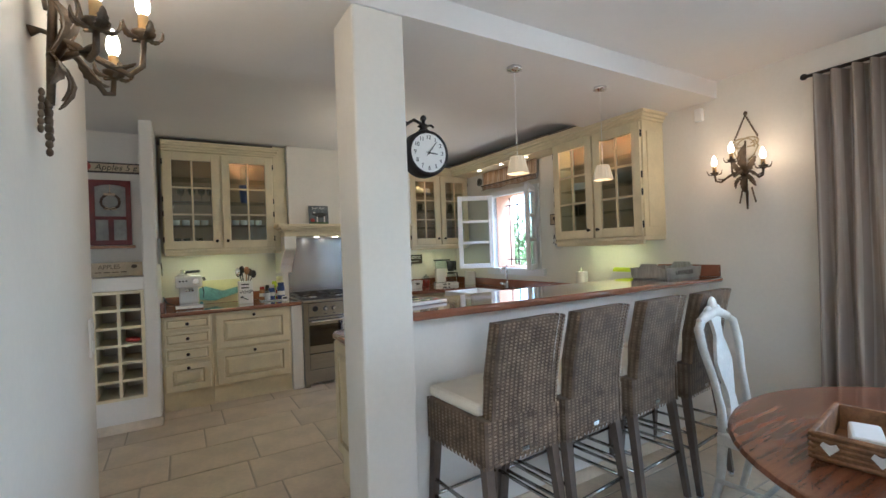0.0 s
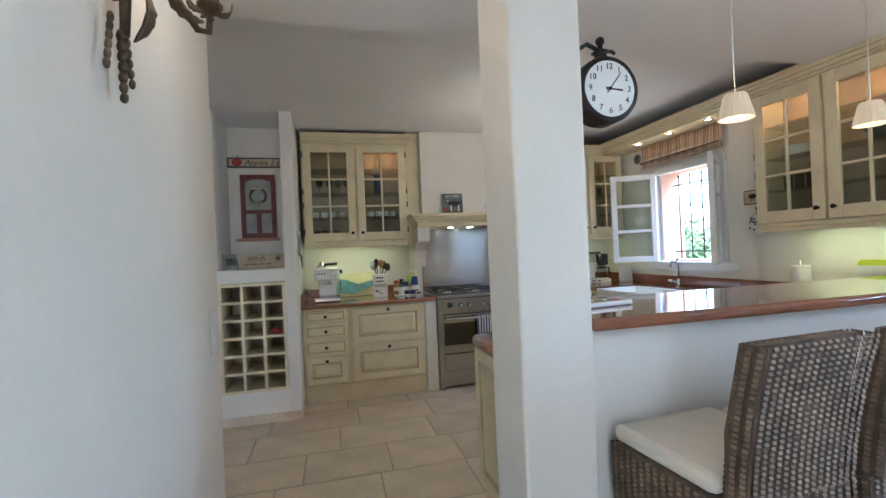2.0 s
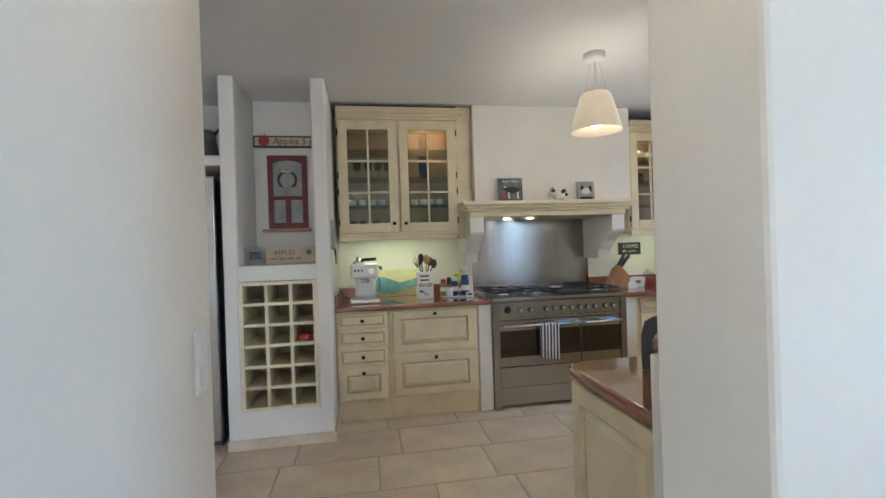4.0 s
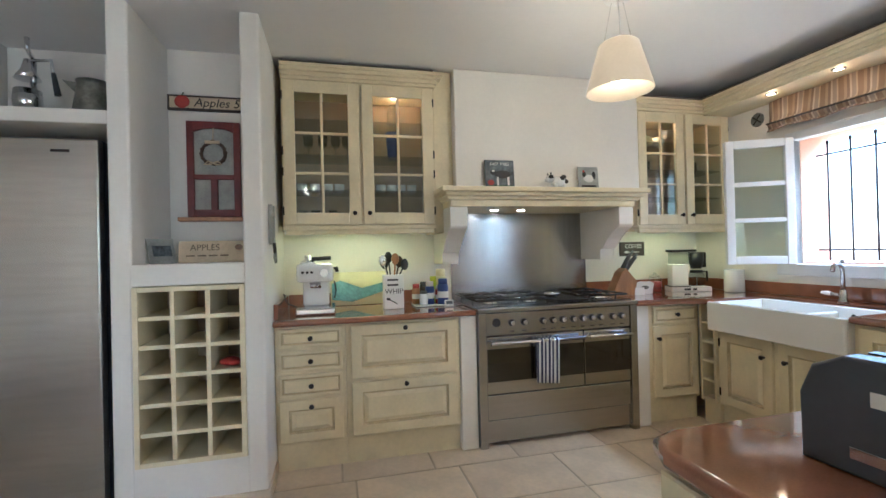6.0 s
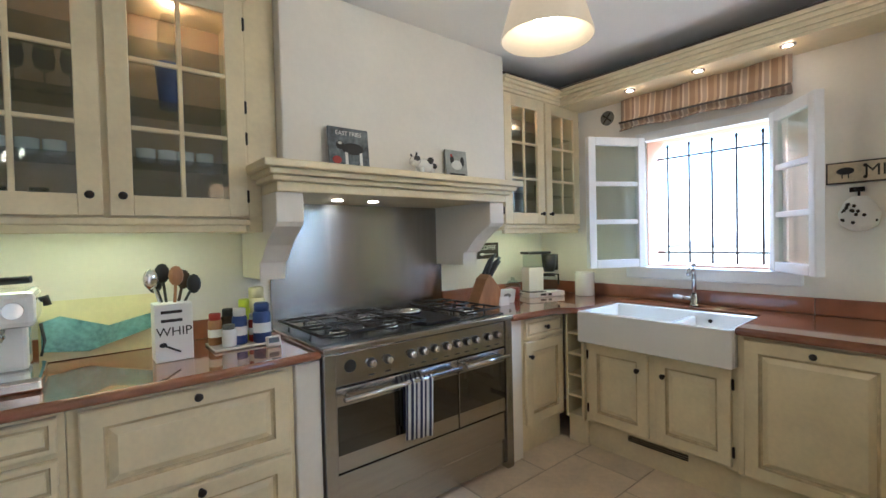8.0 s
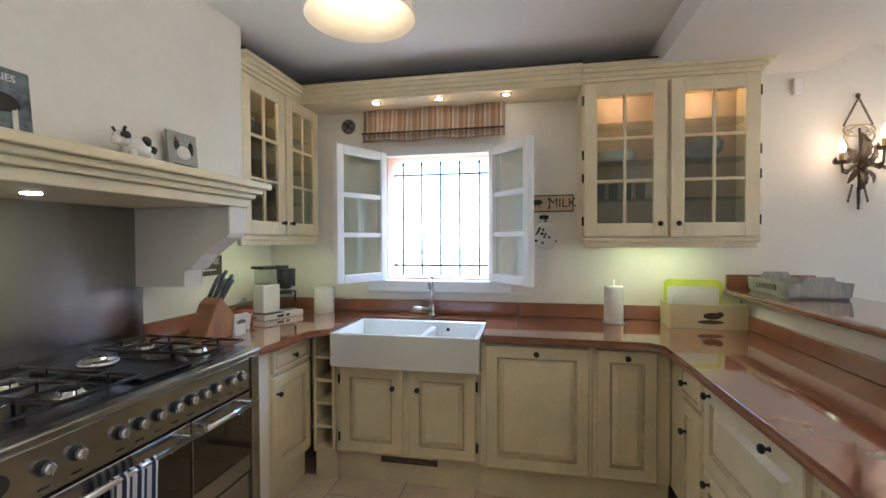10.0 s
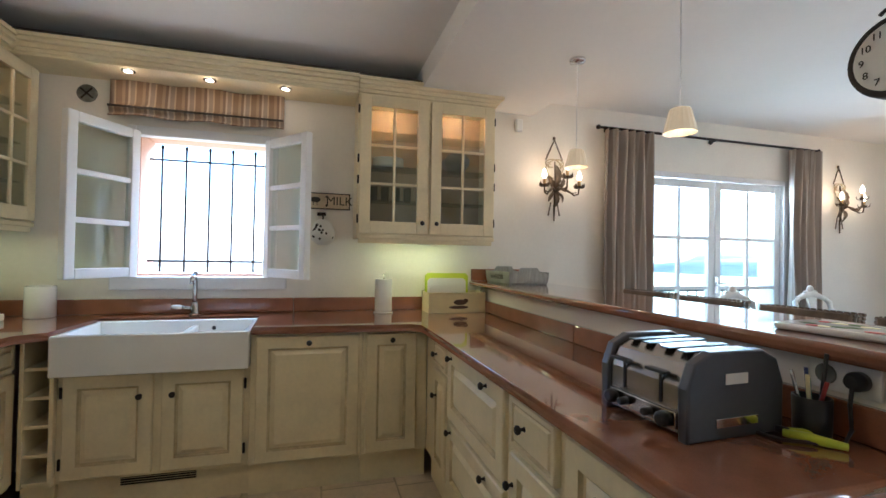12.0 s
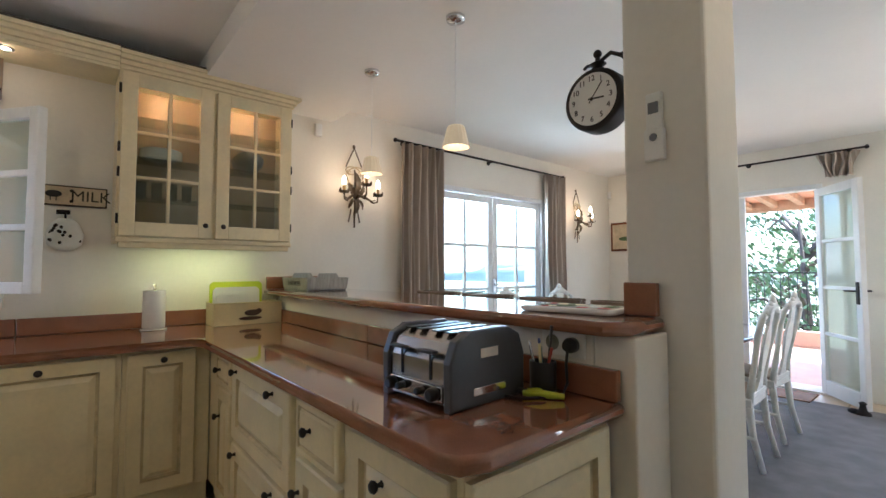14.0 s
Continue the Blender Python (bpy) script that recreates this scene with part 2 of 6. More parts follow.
# ---- mesh building ----
class Build:
    """Collects shapes of one part in one mesh."""

    def __init__(self, *mats):
        self.bm, self.mats = bmesh.new(), mats

    def box(self, x0, x1, y0, y1, z0, z1, m=0, bev=0.0, turn=None):
        g = bmesh.ops.create_cube(self.bm, size=1)
        T = Matrix.Translation(((x0 + x1) / 2, (y0 + y1) / 2, (z0 + z1) / 2)) @ Matrix.Diagonal((abs(x1 - x0), abs(y1 - y0), abs(z1 - z0), 1))
        if turn:
            T = turn @ T
        bmesh.ops.transform(self.bm, matrix=T, verts=g["verts"])
        faces = {f for v in g["verts"] for f in v.link_faces}
        for f in faces:
            f.material_index = m
        if bev:
            edges = {e for v in g["verts"] for e in v.link_edges}
            r = bmesh.ops.bevel(self.bm, geom=list(edges), offset=bev, segments=2, affect="EDGES", profile=0.5)
            for f in r["faces"]:
                f.material_index = m
        return self

    def rings(self, loops, m=0, close=True, caps=True, smooth=False):
        vs = [[self.bm.verts.new(p) for p in loop] for loop in loops]
        k = len(vs[0])
        for a, b in zip(vs, vs[1:]):
            for i in range(k if close else k - 1):
                f = self.bm.faces.new((a[i], a[(i + 1) % k], b[(i + 1) % k], b[i]))
                f.material_index, f.smooth = m, smooth
        if caps and close:
            for loop in (vs[0][::-1], vs[-1]):
                f = self.bm.faces.new(loop)
                f.material_index = m
        return self

    def lathe(self, prof, at=(0, 0, 0), m=0, seg=20, turn=None, smooth=True, caps=True, squash=1.0):
        T = Matrix.Translation(at) @ (turn or Matrix())
        loops = [[T @ Vector((r * math.cos(2 * math.pi * i / seg), squash * r * math.sin(2 * math.pi * i / seg), z)) for i in range(seg)] for r, z in prof]
        return self.rings(loops, m, True, caps, smooth)

    def tube(self, pts, r, m=0, seg=8):
        pts = [Vector(p) for p in pts]
        rs = r if isinstance(r, (list, tuple)) else [r] * len(pts)
        loops = []
        for i, p in enumerate(pts):
            d = (pts[min(i + 1, len(pts) - 1)] - pts[max(i - 1, 0)]).normalized()
            u = d.cross(Vector((0.13, 0.31, 0.94))).normalized()
            v = d.cross(u)
            loops.append([p + rs[i] * (math.cos(2 * math.pi * k / seg) * u + math.sin(2 * math.pi * k / seg) * v) for k in range(seg)])
        return self.rings(loops, m, True, True, True)

    def prism(self, poly, a0, a1, axis="z", m=0, bev=0.0):
        def p3(u, v, w):
            return {"z": (u, v, w), "y": (u, w, v), "x": (w, u, v)}[axis]
        lo, hi = [self.bm.verts.new(p3(u, v, a0)) for u, v in poly], [self.bm.verts.new(p3(u, v, a1)) for u, v in poly]
        fs = [self.bm.faces.new(lo[::-1]), self.bm.faces.new(hi)]
        k = len(poly)
        for i in range(k):
            fs.append(self.bm.faces.new((lo[i], lo[(i + 1) % k], hi[(i + 1) % k], hi[i])))
        for f in fs:
            f.material_index = m
        if bev:
            edges = list(fs[0].edges) + list(fs[1].edges)
            r = bmesh.ops.bevel(self.bm, geom=edges, offset=bev, segments=3, affect="EDGES", profile=0.5)
            for f in r["faces"]:
                f.material_index, f.smooth = m, True
        return self

    def ball(self, at, r, m=0, s=(1, 1, 1), seg=12):
        g = bmesh.ops.create_uvsphere(self.bm, u_segments=seg, v_segments=max(6, seg // 2), radius=r)
        bmesh.ops.transform(self.bm, matrix=Matrix.Translation(at) @ Matrix.Diagonal((*s, 1)), verts=g["verts"])
        for f in {f for v in g["verts"] for f in v.link_faces}:
            f.material_index, f.smooth = m, True
        return self

    def done(self, name, parent=None, at=None):
        bmesh.ops.recalc_face_normals(self.bm, faces=self.bm.faces[:])
        me = bpy.data.meshes.new(name)
        self.bm.to_mesh(me)
        self.bm.free()
        for m in self.mats:
            me.materials.append(m)
        ob = new(name, me)
        if parent:
            ob.parent = parent
        if at is not None:
            ob.matrix_local = at
        return ob


def root(name, at, label, category, group=""):
    ob = new(name)
    ob.empty_display_size = 0.1
    ob.matrix_world = at
    return tagged(ob, label, category, group)


def struct(ob, label, category):
    return tagged(ob, label, category, kind="structure")


def words(text, size, parent, at, m, name="lettering", shear=0.0):
    c = bpy.data.curves.new(name, "FONT")
    c.body, c.size, c.align_x, c.align_y, c.extrude, c.shear = text, size, "CENTER", "CENTER", 0.0008, shear
    c.materials.append(m)
    ob = new(name, c)
    ob.parent = parent
    ob.matrix_local = at
    return ob


def rect(w0, w1, h0, h1, y):
    return [(w0, y, h0), (w1, y, h0), (w1, y, h1), (w0, y, h1)]


# ---- room shell ----
KC, SOF, DC = 2.62, 2.475, 2.60      # kitchen ceiling, soffit over the bar, dining ceiling
X0, Y0, Y1 = -7.2, 0.0, -8.0


def wall_with_holes(name, axis, at0, at1, u0, u1, z0, z1, holes, mats, label):
    """A wall along u at axis x or y from at0 to at1, with rectangular holes (u0, u1, z0, z1)."""
    b = Build(*mats)
    us = sorted({u0, u1, *[h[0] for h in holes], *[h[1] for h in holes]})
    for a, c in zip(us, us[1:]):
        zs = [z0]
        for h in sorted((h for h in holes if h[0] <= a and c <= h[1]), key=lambda h: h[2]):
            zs += [h[2], h[3]]
        zs.append(z1)
        for lo, hi in zip(zs[::2], zs[1::2]):
            if hi - lo > 1e-4:
                if axis == "x":
                    b.box(at0, at1, a, c, lo, hi)
                else:
                    b.box(a, c, at0, at1, lo, hi)
    bmesh.ops.remove_doubles(b.bm, verts=b.bm.verts[:], dist=1e-5)
    return struct(b.done(name), label, "wall")


KW = (-1.73, -0.93, 1.165, 2.095)     # kitchen window
DW = (-6.50, -4.76, 0.02, 2.12)       # dining french window
FD = (-2.36, -0.95, 0.02, 2.16)       # far french door
wall_with_holes("wall_east", "x", 0, 0.32, -8.0, 0.0, -0.1, 2.9, [KW, DW], (PLASTER,), "cream plastered wall with two window openings")
struct(Build(PLASTER).box(X0, 0.32, 0.0, 0.3, -0.1, 2.9).done("wall_north"), "cream plastered wall behind the kitchen units", "wall")
wall_with_holes("wall_south", "y", -8.3, -8.0, X0, 0.32, -0.1, 2.9, [FD, (-5.6, -4.0, 0.02, 2.16)], (PLASTER,), "cream plastered wall with french door openings")
struct(Build(PLASTER).box(X0 - 0.3, X0, -8.3, 0.3, -0.1, 2.9).done("wall_west"), "plain cream plastered wall closing the room", "wall")
struct(Build(PLASTER).box(-4.05, -3.85, -6.2, -2.81, 0, DC, bev=0.012).done("wall_partition"), "cream plastered partition wall with rounded end", "wall")
struct(Build(PLASTER).box(-2.838, -2.597, -3.70, -3.445, 0, SOF, bev=0.01).done("pillar"), "square cream plastered pillar at the bar", "pillar")
b = Build(PLASTER)
b.box(-2.72, -2.598, -3.443, -3.25, 0, 1.098, bev=0.006)
b.box(-2.596, -0.001, -3.60, -3.25, 0, 1.098, bev=0.006)
struct(b.done("wall_bar"), "white plastered half wall under the bar", "wall")
struct(Build(CEILING).box(X0, 0.0, -2.72, 0.0, KC, KC + 0.2).done("ceiling_kitchen"), "smooth white kitchen ceiling", "ceiling")
struct(Build(CEILING).box(X0, 0.0, -3.704, -2.72, SOF, SOF + 0.4).done("ceiling_soffit"), "lowered white soffit above the bar", "ceiling")
struct(Build(CEILING).box(X0, 0.0, -8.0, -3.704, DC, DC + 0.2).done("ceiling_dining"), "smooth white dining room ceiling", "ceiling")
floor = struct(Build(GROUT).box(X0, 0.0, -8.0, 0.0, -0.1, -0.004).done("floor"), "limestone tiled floor with sandy joints", "floor")

# block of plaster shelves with wine rack, beside the fridge
b = Build(PLASTER)
FY = -0.95
b.box(-4.38, -4.28, FY, 0, 0, KC, bev=0.012)
b.box(-3.76, -3.66, FY, 0, 0, KC, bev=0.012)
b.box(-4.285, -3.755, FY, 0, 0.0, 0.265)
b.box(-4.285, -3.755, FY, 0, 1.175, 1.285, bev=0.006)
b.box(-4.285, -3.755, -0.40, 0, 0.26, KC)
b.box(-5.3, -4.375, FY, 0, 1.99, 2.06, bev=0.006)
b.box(-5.3, -5.2, FY, 0, 0, KC)
b.box(-5.2, -4.375, -0.25, 0, 0, KC)
struct(b.done("wall_niches"), "plastered wall block with niches", "wall")
struct(Build(TILE).box(-4.384, -3.648, FY - 0.012, -0.62, 0.0, 0.075, bev=0.004).done("baseboard"), "limestone skirting along the niche block", "baseboard")
struct(Build(TILE).box(-2.583, 0, -3.612, -3.6, 0.0, 0.075, bev=0.003).done("baseboard"), "limestone skirting along the bar wall", "baseboard")

# ---- kitchen units ----
def panel(w, h, t=0.022, plain=False):
    """A raised-panel front, lower left corner at the origin, facing -y."""
    b = Build(CREAM, GLAZE)
    steps = [(0, 0), (0, -t + 0.005), (0.005, -t)]
    e = min(0.062, 0.22 * min(w, h))
    if not plain:
        steps += [(e, -t), (e + 0.005, -t + 0.013), (e + 0.014, -t + 0.015), (e + 0.038, -t + 0.001)]
    else:
        steps += [(0.018, -t), (0.022, -t + 0.007), (0.029, -t + 0.007), (0.034, -t)]
    steps = [(i, y) for i, y in steps if 2 * i < min(w, h) - 0.01]
    b.rings([rect(i, w - i, i, h - i, y) for i, y in steps])
    b.bm.faces.ensure_lookup_table()
    for k in range(12, min(20, 4 * (len(steps) - 1))):
        b.bm.faces[k].material_index = 1
    return b


def knob(parent, x, z, y=-0.022):
    b = Build(IRON)
    b.lathe([(0.009, 0), (0.006, 0.004), (0.005, 0.012), (0.013, 0.018), (0.0155, 0.025), (0.011, 0.031), (0.003, 0.033)], seg=12, turn=pose(0, 0, 0, 90))
    ob = b.done("knob", parent, pose(x, y, z))
    return tagged(ob, "dark bronze knob")


def front(parent, x0, x1, z0, z1, y, kx=0.5, kz=0.5, plain=False, name="door", extra=()):
    d = panel(x1 - x0, z1 - z0, plain=plain).done(name, parent, pose(x0, y, z0))
    for px, pz in [(kx, kz), *extra]:
        knob(d, px * (x1 - x0), pz * (z1 - z0))
    return d


def hinges(parent, x, y, zs):
    for z in zs:
        Build(IRON).lathe([(0.005, -0.028), (0.007, -0.024), (0.007, 0.024), (0.005, 0.028)], at=(x, y, z), seg=8).done("hinge", parent)


def base_unit(at, w, depth, label, fronts, toe=0.17, top=0.884):
    r = root("base_cabinet", at, label, "cabinet", "kitchen base cabinets")
    Build(CREAM).box(0, w, -depth, -0.02, toe, top, bev=0.003).done("body", r)
    Build(CREAM).box(0, w, -depth + 0.035, -0.03, 0.0, toe - 0.001).done("plinth", r)
    for f in fronts:
        front(r, *f[:4], -depth, *f[4:])
    return r


ID = pose(0, 0, 0)
EAST = lambda y: pose(-0.001, y, 0, 0, 0, -90)      # units on the window wall, running towards the bar
base_unit(pose(-3.655, -0.001, 0), 0.415, 0.645, "cream painted drawer unit with dark knobs", [
    (0.02, 0.395, 0.755, 0.868, 0.5, 0.5, True, "drawer"), (0.02, 0.395, 0.612, 0.735, 0.5, 0.5, True, "drawer"),
    (0.02, 0.395, 0.458, 0.592, 0.5, 0.5, True, "drawer"), (0.02, 0.395, 0.185, 0.438, 0.5, 0.85, False, "drawer")])
base_unit(pose(-3.238, -0.001, 0), 0.732, 0.645, "cream painted unit with two deep panelled drawers", [
    (0.03, 0.71, 0.535, 0.868, 0.5, 0.92, False, "drawer"), (0.03, 0.71, 0.185, 0.515, 0.5, 0.92, False, "drawer")])
for x0, x1 in ((-2.503, -2.386), (-1.172, -1.056)):
    r = root("cabinet_post", pose((x0 + x1) / 2, -0.33, 0), "white plastered post beside the range cooker", "post", "range posts")
    w = (x1 - x0) / 2 - 0.002
    Build(PLASTER).box(-w, w, -0.33, 0.32, 0, 0.883, bev=0.008).done("upright", r)
base_unit(pose(-1.054, -0.001, 0), 0.44, 0.645, "cream painted corner unit with drawer and door", [
    (0.03, 0.42, 0.745, 0.868, 0.5, 0.5, True, "drawer"), (0.03, 0.42, 0.195, 0.725, 0.08, 0.83)])
# open shelf column, sink unit, dishwasher door, narrow door
r = root("shelf_unit", EAST(-0.69), "cream painted open shelf column beside the sink", "shelf")
b = Build(CREAM)
b.box(0.0, 0.018, -0.645, -0.1, 0.17, 0.884, bev=0.002).box(0.122, 0.14, -0.645, -0.1, 0.17, 0.884, bev=0.002).box(0.019, 0.121, -0.12, -0.1, 0.17, 0.884)
b.done("body", r)
Build(CREAM).box(0.0, 0.14, -0.61, -0.1, 0.0, 0.169).done("plinth", r)
for z in (0.18, 0.315, 0.455, 0.595, 0.735):
    Build(CREAM).box(0.0185, 0.1215, -0.64, -0.121, z, z + 0.016, bev=0.002).done("shelf", r)
r = base_unit(EAST(-0.832), 0.88, 0.62, "cream painted sink unit with two panelled doors", [
    (0.03, 0.42, 0.19, 0.70, 0.86, 0.78), (0.46, 0.85, 0.19, 0.70, 0.14, 0.78)], top=0.712)
hinges(r, 0.022, -0.635, (0.27, 0.62)), hinges(r, 0.858, -0.635, (0.27, 0.62))
b = Build(IRON)
for k in range(4):
    b.box(0.27, 0.62, -0.590, -0.584, 0.118 + 0.012 * k, 0.124 + 0.012 * k)
b.done("vent_grille", r)
base_unit(EAST(-1.715), 0.60, 0.645, "cream painted dishwasher front with raised panel", [(0.03, 0.58, 0.185, 0.868, 0.5, 0.95)])
base_unit(EAST(-2.317), 0.385, 0.645, "cream painted narrow panelled door unit", [(0.02, 0.315, 0.185, 0.868, 0.5, 0.95)])
# peninsula units, facing the stove
PEN = lambda x: pose(x, -3.249, 0, 0, 0, 180)
base_unit(PEN(-0.648), 0.472, 0.545, "cream painted narrow drawer and door unit", [(0.21, 0.452, 0.73, 0.868, 0.33, 0.5, True, "drawer"), (0.21, 0.452, 0.185, 0.71, 0.33, 0.75)])
base_unit(PEN(-1.122), 0.73, 0.545, "cream painted unit with two deep drawers", [
    (0.02, 0.70, 0.535, 0.868, 0.10, 0.90, False, "drawer", [(0.76, 0.90)]), (0.02, 0.70, 0.185, 0.515, 0.10, 0.9, False, "drawer", [(0.76, 0.9)])])
r = base_unit(PEN(-1.854), 0.33, 0.545, "cream painted drawer over door unit", [(0.02, 0.31, 0.70, 0.868, 0.38, 0.55, True, "drawer"), (0.02, 0.31, 0.185, 0.68, 0.10, 0.8)])
hinges(r, 0.317, -0.56, (0.26, 0.6))
r = base_unit(PEN(-2.186), 0.46, 0.545, "cream painted end unit with deep drawers and side panel", [
    (0.03, 0.44, 0.535, 0.868, 0.42, 0.74, False, "drawer"), (0.03, 0.44, 0.185, 0.515, 0.42, 0.8, False, "drawer")])
d = panel(0.50, 0.69).done("side_panel", r, pose(0.46, -0.022, 0.18, 0, 0, 90) @ pose(-0.52, 0, 0))

# worktops
TOP0, TOP1 = 0.886, 0.926
r = root("worktop", pose(-3.1, -0.35, TOP0), "polished terracotta stone worktop with upstand beside the range", "worktop")
Build(STONE).prism([(-0.558, 0.348), (-0.558, -0.345), (0.70, -0.345), (0.70, 0.348)], 0, 0.04, bev=0.014).done("slab", r)
Build(STONE).box(-0.53, 0.60, 0.325, 0.348, 0.041, 0.135, bev=0.004).done("upstand", r)
Build(STONE).box(-0.557, -0.532, -0.30, 0.348, 0.041, 0.135, bev=0.004).done("upstand", r)
r = root("worktop", pose(0, 0, TOP0), "polished terracotta stone worktop round sink and peninsula", "worktop")
Build(STONE).prism([(-1.175, -0.002), (-1.175, -0.70), (-0.76, -0.70), (-0.69, -0.765), (-0.69, -0.828), (-0.2, -0.828), (-0.2, -1.718), (-0.69, -1.718),
                    (-0.69, -2.60), (-0.755, -2.655), (-2.60, -2.655), (-2.66, -2.68), (-2.685, -2.74), (-2.685, -3.247), (-0.002, -3.247), (-0.002, -0.002)], 0, 0.04, bev=0.014).done("slab", r)
Build(STONE).box(-1.17, -0.03, -0.026, -0.002, 0.041, 0.135, bev=0.004).done("upstand", r)
Build(STONE).box(-0.027, -0.002, -1.90, -0.028, 0.041, 0.135, bev=0.004).done("upstand", r)
Build(STONE).box(-0.027, -0.002, -3.22, -1.903, 0.041, 0.135, bev=0.004).done("upstand", r)
Build(STONE).box(-1.40, -0.002, -3.247, -3.222, 0.041, 0.125, bev=0.004).done("upstand", r)
Build(STONE).box(-2.68, -1.403, -3.247, -3.222, 0.041, 0.125, bev=0.004).done("upstand", r)
r = root("bar_counter", pose(0, 0, 1.10), "polished terracotta stone bar top with small upstands", "bar")
Build(STONE).prism([(-2.66, -3.19), (-2.71, -3.25), (-2.71, -3.442), (-2.594, -3.442), (-2.594, -3.70), (-0.002, -3.70), (-0.002, -3.19)], 0, 0.04, bev=0.014).done("slab", r)
Build(STONE).box(-2.70, -2.60, -3.442, -3.417, 0.041, 0.14, bev=0.004).done("upstand", r)
Build(STONE).box(-0.028, -0.003, -3.69, -3.20, 0.041, 0.13, bev=0.004).done("upstand", r)


# glass-fronted wall cabinets
def crown(b, x0, x1, y, z, left=True, right=True, m=0):
    """Stepped cornice along the front from x0 to x1, flaring out."""
    for dy, h0, h1 in ((0.012, 0, 0.022), (0.026, 0.022, 0.048), (0.05, 0.048, 0.072), (0.062, 0.072, 0.095)):
        b.box(x0 - (dy if left else 0), x1 + (dy if right else 0), y - dy, -0.002, z + h0, z + h1, m, bev=0.003)


def wall_unit(at, w, depth, z0, z1, label, lit, ends=(True, True), shelves=2):
    """Wall cabinet with two six-pane doors between z0 (rail bottom) and z1 (door top)."""
    r = root("wall_cabinet", at, label, "cabinet", "glass-fronted wall cabinets")
    zb = z0 + 0.06
    b = Build(CREAM)
    b.box(0, 0.02, -depth, -0.002, zb, z1 + 0.01, bev=0.002).box(w - 0.02, w, -depth, -0.002, zb, z1 + 0.01, bev=0.002)
    b.box(0.021, w - 0.021, -depth + 0.001, -0.002, zb, zb + 0.02).box(0.021, w - 0.021, -depth + 0.001, -0.002, z1 - 0.012, z1 + 0.009)
    b.box(w / 2 - 0.018, w / 2 + 0.018, -depth + 0.001, -depth + 0.03, zb + 0.021, z1 - 0.013)
    b.box(0.001, w - 0.001, -depth - 0.018, -0.002, z0 + 0.03, zb - 0.001, bev=0.006).box(0.015, w - 0.015, -depth - 0.006, -depth + 0.02, z0, z0 + 0.031, bev=0.004)
    if ends[1]:
        b.box(w, w + 0.008, -depth + 0.05, -0.05, zb + 0.08, z1 - 0.08, bev=0.003)
    b.done("body", r)
    b = Build(CREAM)
    crown(b, 0, w, -depth, z1 + 0.01, *ends)
    b.done("cornice", r)
    # added dark strip: stands for the shade between cornice and ceiling
    Build(DARKBOARD).box(0.0, w, -depth - 0.03, -0.003, z1 + 0.106, z1 + 0.128).done("shadow_gap_strip", r)
    # back panel colour has the interior shade painted in
    Build(CREAM_SHADED).box(0.022, w - 0.022, -0.02, -0.004, zb + 0.021, z1 - 0.013).done("back_panel", r)
    dw, dh = w / 2 - 0.022, z1 - zb - 0.012
    for k in range(2):
        x = 0.012 + k * (w / 2 - 0.002)
        b = Build(CREAM)
        s = 0.075
        for bx in ((0, s, 0, dh), (dw - s, dw, 0, dh), (s, dw - s, 0, s + 0.005), (s, dw - s, dh - s, dh)):
            b.box(bx[0], bx[1], -0.024, 0, bx[2], bx[3], bev=0.003)
        b.box(dw / 2 - 0.009, dw / 2 + 0.009, -0.020, -0.004, s, dh - s, bev=0.004)
        for q in (1, 2):
            z = s + (dh - 2 * s) * q / 3
            b.box(s, dw - s, -0.0195, -0.0045, z - 0.009, z + 0.009, bev=0.004)
        d = b.done("door", r, pose(x, -depth, zb + 0.006))
        g = Build(GLASS).box(s - 0.002, dw - s + 0.002, -0.010, -0.007, s - 0.002, dh - s + 0.002).done("pane", d)
        g.visible_shadow = False
        knob(d, (dw - 0.04) if k == 0 else 0.04, 0.075, -0.024)
        hinges(r, 0.006 if k == 0 else w - 0.006, -depth - 0.012, (zb + 0.1, zb + 0.36, zb + 0.50, z1 - 0.1))
    for q in range(1, shelves + 1):
        z = zb + 0.02 + (z1 - zb) * q / (shelves + 1) - 0.02
        Build(TUMBLER).box(0.023, w - 0.023, -depth + 0.05, -0.022, z, z + 0.006).done("shelf", r)
    for k, on in enumerate(lit):
        if on:
            x = w * (0.25 + 0.5 * k)
            Build(SPOT, CHROME).lathe([(0.002, 0.0), (0.018, 0.0), (0.018, 0.004)], at=(x, -depth * 0.55, z1 - 0.02)).done("cabinet_lamp", r)
            point_lamp("cabinet_light", at @ Vector((x, -depth * 0.55, z1 - 0.05)), 2.6, 0.015, (1.0, 0.50, 0.22))
    Build(TUBE, WHITE).box(w * 0.2, w * 0.75, -depth + 0.06, -depth + 0.085, z0 + 0.010, z0 + 0.029).done("tube_lamp", r)
    tube = new("under_light", bpy.data.lights.new("under_light", "AREA"))
    tube.data.shape, tube.data.size, tube.data.size_y, tube.data.energy, tube.data.color = "RECTANGLE", w * 0.5, 0.03, 0.10, (1.0, 0.88, 0.40)
    tube.matrix_world = at @ pose(w * 0.47, -depth + 0.072, z0 + 0.006)
    return r


wall_unit(pose(-3.62, 0, 0), 1.035, 0.38, 1.45, 2.48, "cream glass-fronted wall cabinet with cups and glasses", (False, True), (False, True), 3)
wall_unit(pose(-0.945, 0, 0), 0.90, 0.41, 1.425, 2.395, "cream glass-fronted corner wall cabinet", (True, False), (False, False), 3)
wall_unit(EAST(-2.294), 0.975, 0.28, 1.405, 2.395, "cream glass-fronted wall cabinet with serving dishes", (True, True), (False, True), 3)
